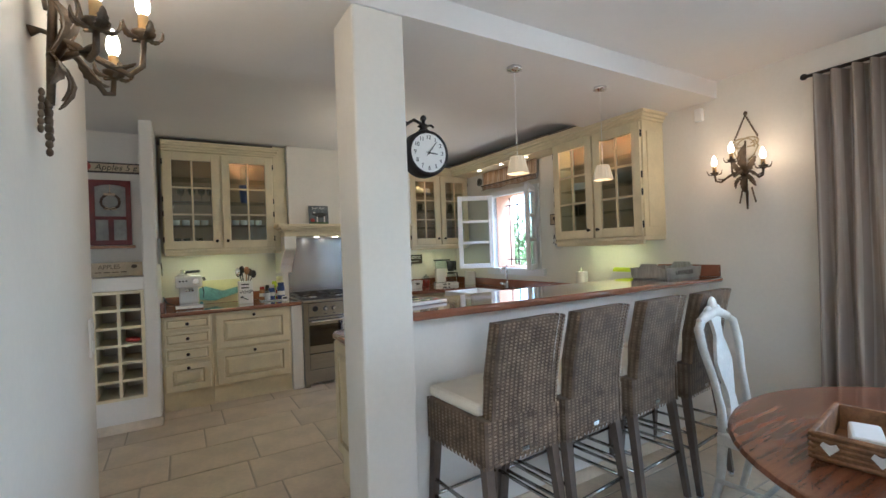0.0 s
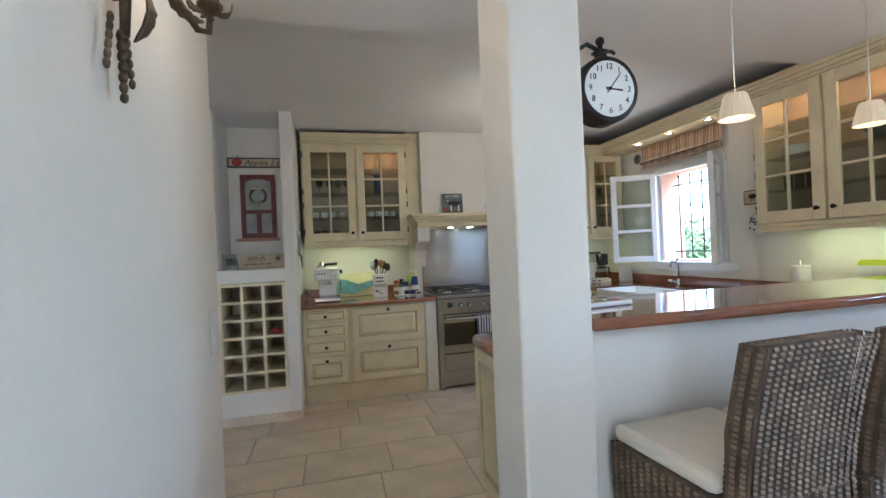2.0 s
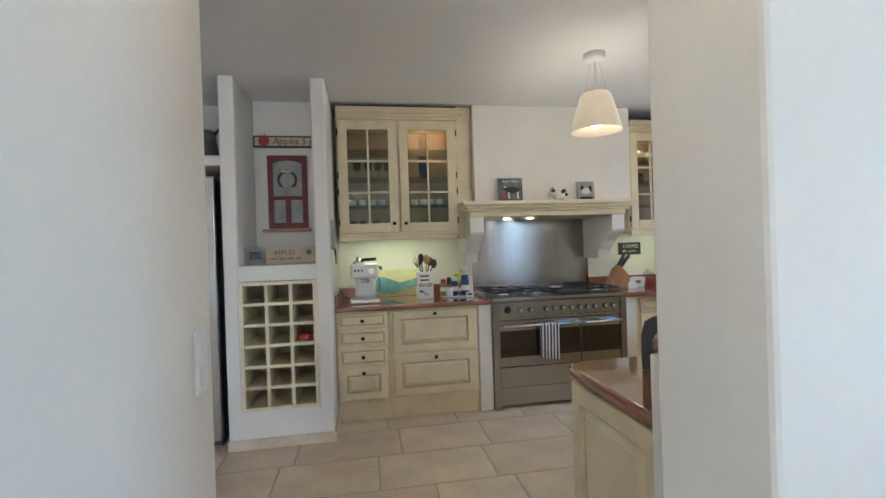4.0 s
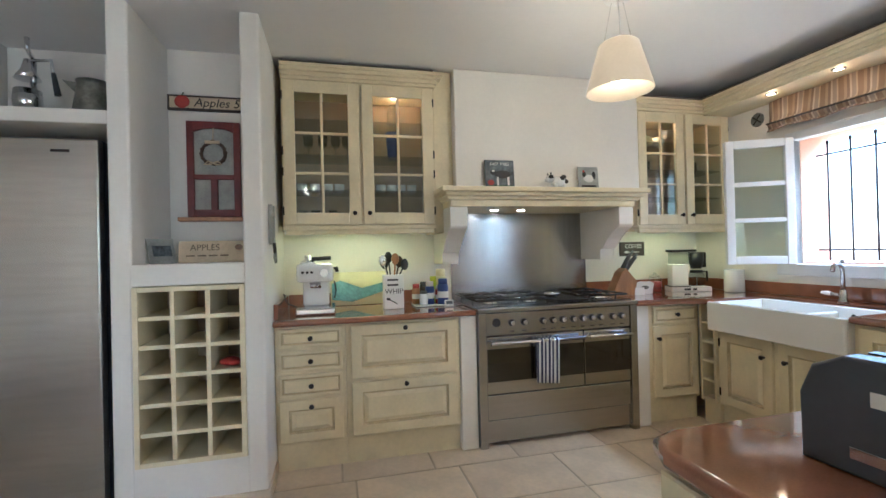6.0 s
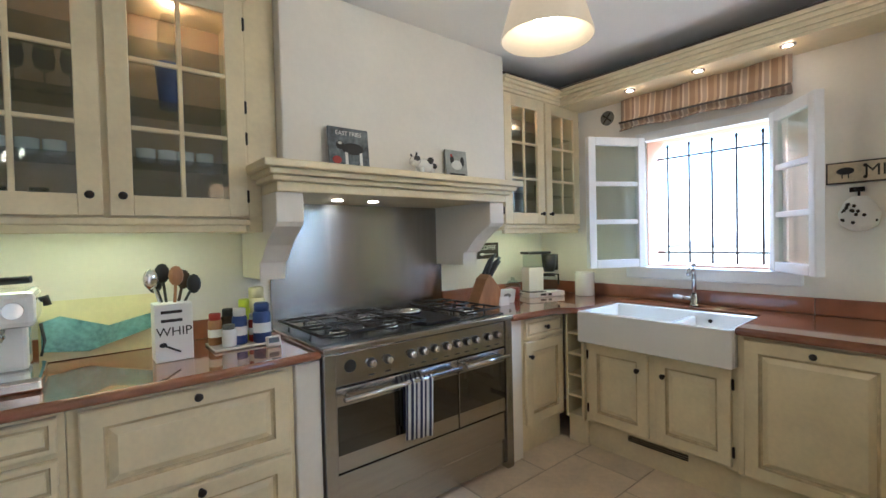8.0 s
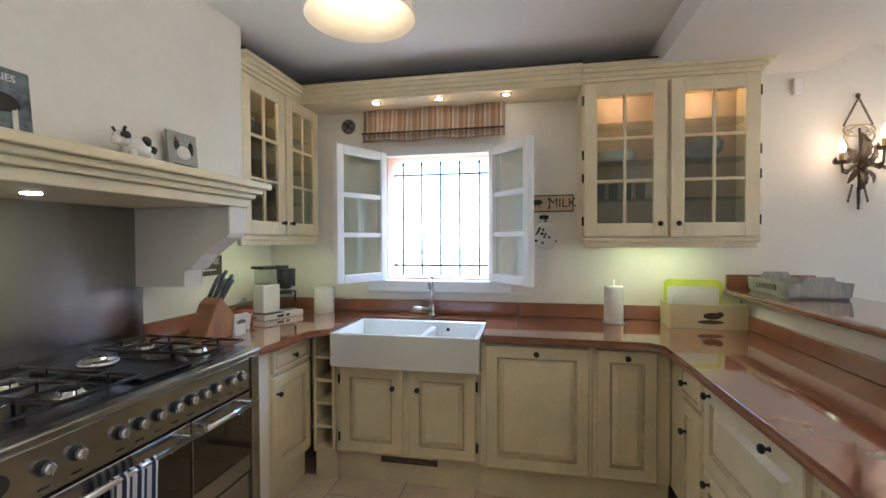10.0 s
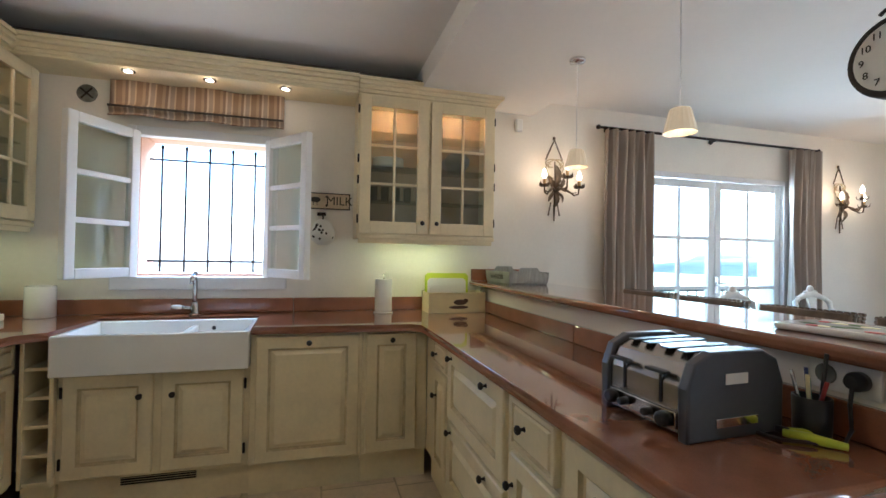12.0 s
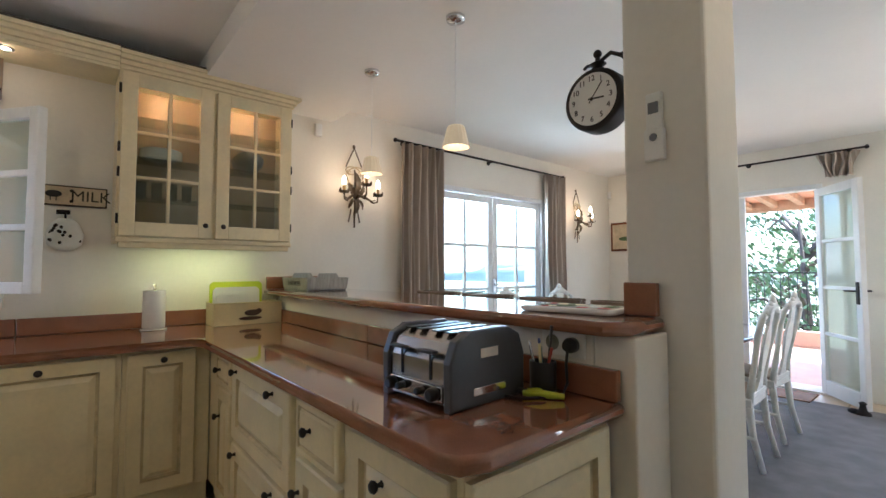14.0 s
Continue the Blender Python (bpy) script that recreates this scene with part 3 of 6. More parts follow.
# pelmet over the window with three spots
r = root("pelmet", EAST(-0.412), "cream painted pelmet board with three small spotlights", "pelmet")
b = Build(CREAM)
b.box(0.0, 1.88, -0.285, -0.001, 2.395, 2.412, bev=0.003)
crown(b, 0.02, 1.88, -0.28, 2.412, False, False)
b.done("board", r)
# dark strip drawing the shadow gap over the pelmet, no real board
Build(DARKBOARD).box(0.02, 1.88, -0.31, -0.003, 2.508, 2.532).done("shadow_gap_strip", r)
for y in (-0.95, -1.388, -1.832):
    s = Build(CHROME, SPOT)
    s.lathe([(0.038, 0.0), (0.036, -0.006), (0.024, -0.007)], caps=False).lathe([(0.024, -0.005), (0.001, -0.0055)], m=1)
    s.done("spotlight", r, pose(-0.412 - y, -0.22, 2.394))
    point_lamp("spot_light", (-0.22, y, 2.36), 0.6)

# hood, mantel and brackets
r = root("cooker_hood", pose(-1.69, -0.2, 1.62), "cream plastered hood with moulded mantel shelf and corbels", "cooker hood")
b = Build(PLASTER)
b.box(-0.755, 0.752, -0.24, 0.197, 0.13, KC - 1.62 - 0.001, bev=0.008)
b.done("chimney", r)
Build(CREAM).box(-0.893, -0.757, -0.17, 0.197, -0.17, KC - 1.625, bev=0.004).done("pilaster", r)
b = Build(CREAM)
for dx, y, h0, h1 in ((0.0, -0.38, 0.0, 0.045), (0.025, -0.405, 0.045, 0.07), (0.045, -0.435, 0.07, 0.095), (0.075, -0.465, 0.095, 0.128)):
    b.box(-0.835 - dx, 0.60 + dx, y, 0.196, h0, h1, bev=0.006)
b.done("mantel_shelf", r)
for x in (-0.835, 0.475):
    pts = [(-0.36, 0.0), (-0.36, -0.13), (-0.345, -0.15), (-0.31, -0.165), (-0.26, -0.19), (-0.20, -0.235), (-0.155, -0.29), (-0.14, -0.31), (-0.10, -0.315), (-0.10, -0.40), (0.19, -0.40), (0.19, 0.0)]
    Build(PLASTER).prism(pts, x, x + 0.125, "x", bev=0.006).done("corbel", r)
for x in (-0.42, -0.2):
    Build(CHROME, SPOT).lathe([(0.03, 0), (0.028, -0.004), (0.001, -0.0045)], m=1).done("hood_lamp", r, pose(x, -0.10, -0.001))
    lamp = new("hood_light", bpy.data.lights.new("hood_light", "SPOT"))
    lamp.data.energy, lamp.data.spot_size, lamp.data.spot_blend, lamp.data.color, lamp.data.shadow_soft_size = 1.8, radians(70), 0.6, (1, 0.8, 0.55), 0.02
    lamp.matrix_world = look((-1.69 + x, -0.24, 1.60), (-1.69 + x, -0.08, 1.0))
Build(SPLASH).box(-0.693, 0.517, 0.185, 0.197, -0.70, -0.001).done("splash_plate", r)

# range cooker
r = root("range_cooker", pose(-2.383, -0.03, 0), "wide stainless steel range cooker with gas hob", "range cooker")
W = 1.208
b = Build(STEEL)
b.box(0.0, W, -0.60, -0.001, 0.03, 0.90, bev=0.004)
b.box(0.0, 0.055, -0.655, -0.601, 0.0, 0.90, bev=0.004).box(W - 0.055, W, -0.655, -0.601, 0.0, 0.90, bev=0.004)
b.box(-0.006, W + 0.006, -0.665, -0.0, 0.901, 0.93, bev=0.007)
b.box(0.056, W - 0.056, -0.645, -0.601, 0.745, 0.895, bev=0.004)
b.box(0.056, W - 0.056, -0.63, -0.601, 0.03, 0.175, bev=0.003)
b.done("body", r)
Build(STEEL).box(0.058, W - 0.058, -0.64, -0.601, 0.18, 0.345, bev=0.004).done("storage_drawer", r)
for x0, x1 in ((0.058, 0.775), (0.783, W - 0.058)):
    d = Build(STEEL).box(x0, x1, -0.645, -0.601, 0.355, 0.735, bev=0.004).done("oven_door", r)
    Build(OVENGLASS).box(x0 + 0.004, x1 - 0.004, -0.6475, -0.644, 0.435, 0.655, bev=0.001).done("oven_window", d)
    h = Build(CHROME)
    h.tube([(x0 + 0.015, -0.695, 0.70), (x1 - 0.015, -0.695, 0.70)], 0.012)
    for x in (x0 + 0.05, x1 - 0.05):
        h.tube([(x, -0.695, 0.70), (x, -0.645, 0.70)], 0.009)
    h.done("handle", d)
for k, x in enumerate((0.24, 0.33, 0.47, 0.545, 0.62, 0.70, 0.775, 0.845, 0.915, 1.01, 1.085)):
    kb = Build(BLACK, CHROME)
    kb.lathe([(0.024, 0), (0.022, 0.006)], turn=pose(0, 0, 0, 90), seg=16).lathe([(0.018, 0.006), (0.017, 0.028), (0.012, 0.032)], m=1, turn=pose(0, 0, 0, 90), seg=16).box(-0.003, 0.003, -0.034, -0.03, -0.017, 0.017, 1)
    kb.done("control_knob", r, pose(x, -0.645, 0.825))
Build(BLACK).lathe([(0.03, 0), (0.028, 0.005)], turn=pose(0, 0, 0, 90)).done("timer_dial", r, pose(0.13, -0.645, 0.83))
b = Build(INK)
for x in (0.24, 0.33, 0.47, 0.545, 0.62, 0.70, 0.775, 0.845, 0.915, 1.01, 1.085):
    b.box(x - 0.016, x + 0.016, -0.6462, -0.645, 0.765, 0.771)
tagged(b.done("printed_marks", r), kind="stuff")
hob = Build(HOBSTEEL, IRON, CHROME)
hob.box(0.01, W - 0.01, -0.60, -0.04, 0.931, 0.936)
hob.box(0.62, 0.86, -0.58, -0.06, 0.937, 0.95, 1, bev=0.003)
for cx in (0.16, 0.46, 1.03):
    for cy in (-0.46, -0.18):
        hob.lathe([(0.055, 0.937), (0.055, 0.945), (0.04, 0.95), (0.04, 0.958), (0.03, 0.962)], at=(cx, cy, 0), m=2, seg=16)
        hob.lathe([(0.032, 0.958), (0.032, 0.968), (0.02, 0.970)], at=(cx, cy, 0), m=1, seg=16)
        for a in range(4):
            c, s = math.cos(a * math.pi / 2), math.sin(a * math.pi / 2)
            hob.tube([(cx + 0.03 * c, cy + 0.03 * s, 0.978), (cx + 0.135 * c, cy + 0.135 * s, 0.978), (cx + 0.138 * c, cy + 0.138 * s, 0.937)], 0.006, 1, 6)
    x0, x1 = cx - 0.14, cx + 0.14
    for y in (-0.595, -0.32, -0.045):
        hob.tube([(x0, y, 0.972), (x1, y, 0.972)], 0.007, 1, 6)
    for x in (x0, x1):
        hob.tube([(x, -0.595, 0.972), (x, -0.045, 0.972)], 0.007, 1, 6)
hob.done("hob", r)
t = root("pan_ring", pose(-1.66, -0.30, 0.951), "polished chrome ring lid on the griddle", "lid")
Build(CHROME).lathe([(0.055, 0), (0.07, 0.004), (0.072, 0.02), (0.065, 0.028), (0.055, 0.02), (0.052, 0.012), (0.02, 0.01)]).done("ring", t)
tw = root("tea_towel", pose(-1.99, -0.735, 0.42), "navy and white striped tea towel over the oven handle", "towel")
b = Build(TOWEL)
prof = [(0.012, 0.0), (0.006, 0.10), (0.002, 0.20), (-0.001, 0.27), (0.002, 0.287), (0.012, 0.2955), (0.022, 0.287), (0.03, 0.27), (0.031, 0.16), (0.032, 0.05)]
b.rings([[(x * 0.165, y + 0.004 * math.sin(x * 19) * (1 if y < 0.015 else 0.2), z - 0.02 * x * (z < 0.15)) for x in [i / 16 for i in range(17)]] for y, z in prof], close=False, smooth=True)
o = b.done("cloth", tw)
so = o.modifiers.new("thick", "SOLIDIFY")
so.thickness = 0.003

# sink and tap
r = root("sink", pose(-0.45, -1.273, 0.713), "white ceramic double butler sink", "sink")
b = Build(CERAMIC)
b.box(-0.265, -0.235, -0.44, 0.44, 0, 0.20, bev=0.008).box(0.20, 0.249, -0.44, 0.44, 0, 0.20, bev=0.008)
b.box(-0.235, 0.20, -0.44, -0.41, 0, 0.198, bev=0.006).box(-0.235, 0.20, 0.41, 0.44, 0, 0.198, bev=0.006).box(-0.235, 0.20, -0.10, -0.06, 0.01, 0.17, bev=0.01).box(-0.235, 0.2, -0.41, 0.41, 0, 0.025)
b.done("basin", r)
Build(IRON).lathe([(0.012, 0), (0.012, 0.004)], turn=pose(0, 0, 0, 0, -90)).done("overflow", r, pose(0.199, -0.18, 0.15))
r = root("tap", pose(-0.13, -1.315, 0.927), "brushed steel mixer tap with white ceramic lever", "tap")
b = Build(STEEL, CERAMIC)
b.lathe([(0.03, 0), (0.028, 0.01), (0.022, 0.02), (0.024, 0.05), (0.018, 0.065), (0.014, 0.08)])
b.tube([(0, 0, 0.07), (0, 0, 0.2), (-0.01, 0, 0.235), (-0.04, 0, 0.25), (-0.075, 0, 0.235), (-0.085, 0, 0.20)], 0.013)
b.tube([(0, 0.0, 0.04), (0, 0.05, 0.045), (0, 0.07, 0.05)], 0.012).tube([(0, 0.07, 0.05), (0, 0.10, 0.053), (0, 0.13, 0.055)], [0.012, 0.015, 0.01], 1)
b.ball((0, 0, 0.265), 0.014)
b.done("spout", r)


# ---- kitchen window ----
def sash(at, w, h, parent, rows=3, cols=1, t=0.045, fr=0.06, bottom=None, name="sash"):
    b = Build(WHITE)
    bt = bottom or fr
    b.box(0, fr, -t / 2, t / 2, 0, h, bev=0.006).box(w - fr, w, -t / 2, t / 2, 0, h, bev=0.006).box(fr, w - fr, -t / 2, t / 2, 0, bt, bev=0.006).box(fr, w - fr, -t / 2, t / 2, h - fr, h, bev=0.006)
    for k in range(1, rows):
        z = bt + (h - fr - bt) * k / rows
        b.box(fr, w - fr, -t / 2 + 0.006, t / 2 - 0.006, z - 0.016, z + 0.016, bev=0.005)
    for k in range(1, cols):
        x = fr + (w - 2 * fr) * k / cols
        b.box(x - 0.016, x + 0.016, -t / 2 + 0.007, t / 2 - 0.007, bt, h - fr, bev=0.005)
    s = b.done(name, parent, at)
    g = Build(GLASS).box(fr - 0.003, w - fr + 0.003, -0.003, 0.003, bt - 0.003, h - fr + 0.003).done("pane", s)
    g.visible_shadow = False
    return s


r = struct(root("window_1", pose(0, -1.33, KW[2]), "white casement window with both sashes open inwards", "window"), "", "")
b = Build(WHITE)
b.box(-0.02, 0.05, 0.40, 0.45, -0.03, 0.96, bev=0.005).box(-0.02, 0.05, -0.45, -0.40, -0.03, 0.96, bev=0.005).box(-0.02, 0.05, -0.40, 0.40, 0.90, 0.96, bev=0.005)
b.done("casing", r)
Build(WHITE).box(-0.045, 0.05, -0.52, 0.52, -0.085, -0.002, bev=0.008).done("sill", r)
sash(pose(-0.03, 0.385, 0.0, 0, 0, 180 - 27), 0.45, 0.92, r, fr=0.058)
sash(pose(-0.03, -0.385, 0.0, 0, 0, 180 + 38), 0.45, 0.92, r, fr=0.058)
rv = Build(PINK)
rv.box(0.051, 0.32, 0.392, 0.3985, -0.001, 0.93).box(0.051, 0.32, -0.3985, -0.392, -0.001, 0.93).box(0.051, 0.32, -0.39, 0.39, 0.922, 0.929).box(0.051, 0.36, -0.39, 0.39, 0.001, 0.012)
rv.done("reveal", r)
b = Build(IRON)
for k in range(5):
    y = 0.315 - 0.148 * k
    b.tube([(0.2, y, 0.02), (0.2, y, 0.87)], 0.007).ball((0.2, y, 0.875), 0.011, s=(1, 1, 1.6), seg=8)
for z in (0.095, 0.79):
    b.tube([(0.2, -0.39, z), (0.2, 0.39, z)], 0.007)
b.done("grille", r)
r = root("roman_blind", pose(-0.03, -1.305, 2.165), "striped brown roman blind drawn up above the window", "blind")
b = Build(BLIND)
secs = [(-0.05, 0.01), (-0.052, 0.0), (-0.03, 0.012), (-0.05, 0.045), (-0.056, 0.06), (-0.035, 0.072), (-0.03, 0.10), (-0.02, 0.228)]
b.rings([[(x + 0.006 * math.sin(13 * q + z * 20), (q - 0.5) * 1.02, z + 0.006 * math.sin(q * 17)) for q in [i / 30 for i in range(31)]] for x, z in secs], close=False, smooth=True)
o = b.done("cloth", r)
so = o.modifiers.new("thick", "SOLIDIFY")
so.thickness = 0.004
o = Build(DARKBOARD).box(-0.062, -0.056, -0.51, 0.51, 0.048, 0.06).done("hem_band", r)

# wine rack
r = root("wine_rack", pose(-4.02, FY, 0.266), "cream wooden wine rack of eighteen square cells", "wine rack")
b = Build(CREAM)
W, H = 0.522, 0.905
for x in (-W / 2, W / 2 - 0.025):
    b.box(x, x + 0.025, -0.012, 0.40, 0, H, bev=0.003)
for z in (0, H - 0.025):
    b.box(-W / 2 + 0.025, W / 2 - 0.025, -0.012, 0.40, z, z + 0.025, bev=0.003)
b.done("surround", r)
for k in (1, 2):
    x = -W / 2 + 0.0125 + (W - 0.025) * k / 3
    Build(CREAM).box(x - 0.011, x + 0.011, -0.004, 0.38, 0.026, H - 0.026, bev=0.002).done("divider", r)
for k in range(1, 6):
    z = 0.0125 + (H - 0.025) * k / 6
    Build(CREAM).box(-W / 2 + 0.0255, W / 2 - 0.0255, -0.0025, 0.38, z - 0.011, z + 0.011, bev=0.002).done("shelf", r)
# shade at the back of the cells is put into this colour
Build(CREAM_SHADED).box(-W / 2 + 0.01, W / 2 - 0.01, 0.401, 0.41, 0.01, H - 0.01).done("back_panel", r)
t = root("red_cloth", pose(-3.855, FY + 0.09, 0.266 + 0.464), "small red cloth tucked in a wine rack cell", "cloth")
Build(REDINK).ball((0, 0, 0.022), 0.05, s=(1.1, 1.0, 0.44)).ball((0.03, -0.03, 0.02), 0.03, s=(1, 1, 0.6)).done("bundle", t)
# fridge
r = root("fridge", pose(-4.80, -0.62, 0.0), "tall stainless steel fridge in a plastered niche", "fridge")
b = Build(GREY, STEEL)
b.box(-0.36, 0.36, -0.22, 0.35, 0.04, 1.93, bev=0.006).box(-0.34, 0.34, -0.2, 0.3, 0, 0.041)
b.done("body", r)
Build(STEEL).box(-0.365, 0.365, -0.285, -0.222, 0.06, 1.925, bev=0.012).done("door", r)
Build(INK).box(0.16, 0.24, -0.2865, -0.285, 1.855, 1.868).done("badge", r)

# ---- dining room openings ----
r = struct(root("window_2", pose(0.06, -5.63, 0.02), "white glazed french window, closed", "window"), "", "")
b = Build(WHITE)
b.box(-0.06, 0.06, 0.81, 0.868, 0, 2.098, bev=0.005).box(-0.06, 0.06, -0.868, -0.81, 0, 2.098, bev=0.005).box(-0.06, 0.06, -0.81, 0.81, 2.05, 2.098, bev=0.005)
b.done("casing", r)
for y in (0.81, -0.002):
    s = sash(pose(0, y, 0.01, 0, 0, -90), 0.805, 2.035, r, rows=4, cols=2, fr=0.07, bottom=0.12, name="leaf")
h = Build(CHROME)
h.box(-0.045, -0.03, -0.02, 0.02, 1.0, 1.16, bev=0.004).tube([(-0.04, 0, 1.08), (-0.07, 0, 1.08), (-0.07, -0.03, 1.10), (-0.07, -0.09, 1.1)], 0.008)
h.done("handle", r)


def railing(at, length, label):
    r = root("balcony_railing", at, label, "railing", "balcony railings")
    b = Build(IRON)
    b.box(0, length, -0.02, 0.02, 0.98, 1.0).box(0, length, -0.01, 0.01, 0.10, 0.115)
    b.done("rail", r)
    n = int(length / 0.12)
    for k in range(n + 1):
        Build(IRON).tube([(0.01 + k * (length - 0.02) / n, 0, 0.0 if k % 8 == 0 else 0.11), (0.01 + k * (length - 0.02) / n, 0, 0.985)], 0.007, seg=6).done("baluster", r)
    return r


railing(pose(0.75, -4.3, 0.0, 0, 0, -90), 2.6, "black iron balcony railing outside the french window")
r = struct(root("door_1", pose(-1.655, -8.1, 0.02), "white glazed french doors, one leaf open inwards", "door"), "", "")
b = Build(WHITE)
b.box(-0.70, -0.65, -0.05, 0.10, 0, 2.138, bev=0.005).box(0.65, 0.70, -0.05, 0.10, 0, 2.138, bev=0.005).box(-0.65, 0.65, -0.05, 0.10, 2.09, 2.138, bev=0.005)
b.done("casing", r)
sash(pose(0.0, 0.02, 0.01), 0.645, 2.07, r, rows=4, fr=0.08, bottom=0.14, name="leaf")
d = sash(pose(-0.655, 0.10, 0.01, 0, 0, 127), 0.645, 2.07, r, rows=4, fr=0.08, bottom=0.14, name="leaf")
Build(CHROME, IRON).box(0.585, 0.62, -0.035, -0.022, 0.93, 1.13, 1, bev=0.003).tube([(0.60, -0.03, 1.05), (0.60, -0.075, 1.05), (0.50, -0.075, 1.05)], 0.009, 1).box(0.585, 0.62, 0.022, 0.035, 0.93, 1.13, 1, bev=0.003).tube([(0.60, 0.03, 1.05), (0.60, 0.075, 1.05), (0.50, 0.075, 1.05)], 0.009, 1).done("handle", d)
t = root("doorstop", pose(-2.66, -7.42, 0), "black iron doorstop on the floor", "doorstop")
Build(IRON).lathe([(0.06, 0), (0.055, 0.03), (0.03, 0.05), (0.02, 0.09), (0.03, 0.11), (0.005, 0.125)], squash=0.7).ball((0.06, 0, 0.03), 0.03, s=(1.5, 0.8, 0.8)).done("weight", t)
t = root("doormat", pose(-1.9, -7.72, 0.0), "brown coir doormat inside the french doors", "mat")
Build(BASKET).box(-0.38, 0.38, -0.2, 0.2, 0.0, 0.018, bev=0.006).done("mat_pad", t)

# terrace, awning roof, trees and land outside
struct(Build(TERRA).box(-8, 1.2, -11.6, -8.301, -0.2, -0.03).done("terrace"), "terracotta tiled terrace", "terrace")
struct(Build(PINK).box(-8, 1.2, -11.75, -11.60, -0.2, 0.22, bev=0.01).done("terrace_kerb"), "low pink rendered terrace kerb", "kerb")
railing(pose(-6.2, -11.67, 0.22), 7.2, "black iron balcony railing along the terrace")
struct(Build(TERRA).box(0.33, 0.85, -7.0, -4.2, -0.2, -0.01).done("balcony"), "tiled balcony ledge", "balcony")
rf = root("terrace_roof", pose(-1.6, -10.0, 2.25), "timber and tile terrace roof", "roof")
Build(ROOF).box(-3.0, 2.6, -1.75, -1.6, 0.05, 0.22, bev=0.008).done("beam", rf)
for k in range(15):
    Build(ROOF).box(-3.0 + 0.38 * k, -2.9 + 0.38 * k, -1.9, 1.69, 0.22, 0.32, bev=0.006, turn=pose(0, 0, 0.0, 4)).done("rafter", rf)
Build(PINK).box(-3.1, 2.7, -2.0, 1.69, 0.34, 0.40, turn=pose(0, 0, 0, 4)).done("boarding", rf)
struct(Build(LAND).box(-900, 900, -900, 900, -6.2, -6.0).done("ground"), "hazy dry land falling away below the house", "ground")
# hills take the colour with the haze painted in
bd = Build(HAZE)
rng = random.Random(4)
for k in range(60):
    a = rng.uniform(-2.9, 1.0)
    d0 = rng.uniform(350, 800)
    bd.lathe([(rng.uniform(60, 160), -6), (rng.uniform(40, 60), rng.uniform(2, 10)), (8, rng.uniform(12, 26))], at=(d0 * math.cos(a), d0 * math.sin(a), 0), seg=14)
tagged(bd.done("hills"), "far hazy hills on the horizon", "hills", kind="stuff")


def tree(at, h, spread, seed, label):
    rng = random.Random(seed)
    r = root("tree", at, label, "tree", "trees beyond the terrace")
    b = Build(BARK)
    b.tube([(0, 0, 0), (0.1, 0.05, h * 0.3), (0.0, 0.2, h * 0.6), (0.15, 0.1, h * 0.9)], [0.22, 0.17, 0.11, 0.03])
    tips = []
    for k in range(16):
        a, z = rng.uniform(0, 6.28), h * rng.uniform(0.4, 0.85)
        d = spread * rng.uniform(0.5, 1.0)
        tip = (d * math.cos(a), d * math.sin(a), z + h * rng.uniform(0.02, 0.16))
        b.tube([(0.05, 0.1, z), (d * 0.5 * math.cos(a), d * 0.5 * math.sin(a), z + 0.08 * h), tip], [0.07, 0.045, 0.015], seg=6)
        tips.append(tip)
    b.done("trunk", r)
    vs, fs = [], []
    for tx, ty, tz in tips:
        for c in range(300):
            u = Vector((rng.gauss(0, 1), rng.gauss(0, 1), rng.gauss(0, 0.55))) * spread * 0.24
            p = Vector((tx, ty, tz)) + u
            n = Vector((rng.gauss(0, 1), rng.gauss(0, 1), rng.gauss(0, 1))).normalized()
            e = n.orthogonal().normalized() * rng.uniform(0.05, 0.13)
            f = n.cross(e) * 0.45
            i = len(vs)
            vs += [p - e, p + f, p + e, p - f]
            fs.append((i, i + 1, i + 2, i + 3))
    me = bpy.data.meshes.new("crown")
    me.from_pydata([tuple(v) for v in vs], [], fs)
    me.materials.append(LEAF)
    o = new("crown", me)
    o.parent = r
    tagged(o, kind="stuff")


for k, (x, y, h, s) in enumerate(((-0.6, -17, 9.5, 2.6), (2.4, -15.5, 8.4, 2.2), (-4.2, -16, 8.6, 2.4), (1.0, -22, 9.0, 3.0), (6.0, 6.2, 8.4, 2.0), (8.5, 8.6, 8.8, 2.4))):
    tree(pose(x, y, -6.0), h, s, k + 3, "broad green tree with an open leafy crown")


# ---- curtains ----
def rod(at, length):
    r = root("curtain_rod", at, "black iron curtain rod with small finials", "curtain rod", "curtain rods")
    b = Build(IRON)
    b.tube([(0, 0, 0), (length, 0, 0)], 0.011).ball((-0.01, 0, 0), 0.02).ball((length + 0.01, 0, 0), 0.02)
    for x in (0.12, length / 2, length - 0.12):
        b.tube([(x, 0, 0), (x, 0.075, 0)], 0.008).lathe([(0.025, 0), (0.02, 0.01)], at=(x, 0.078, 0), turn=pose(0, 0, 0, 90))
    b.done("pole", r)


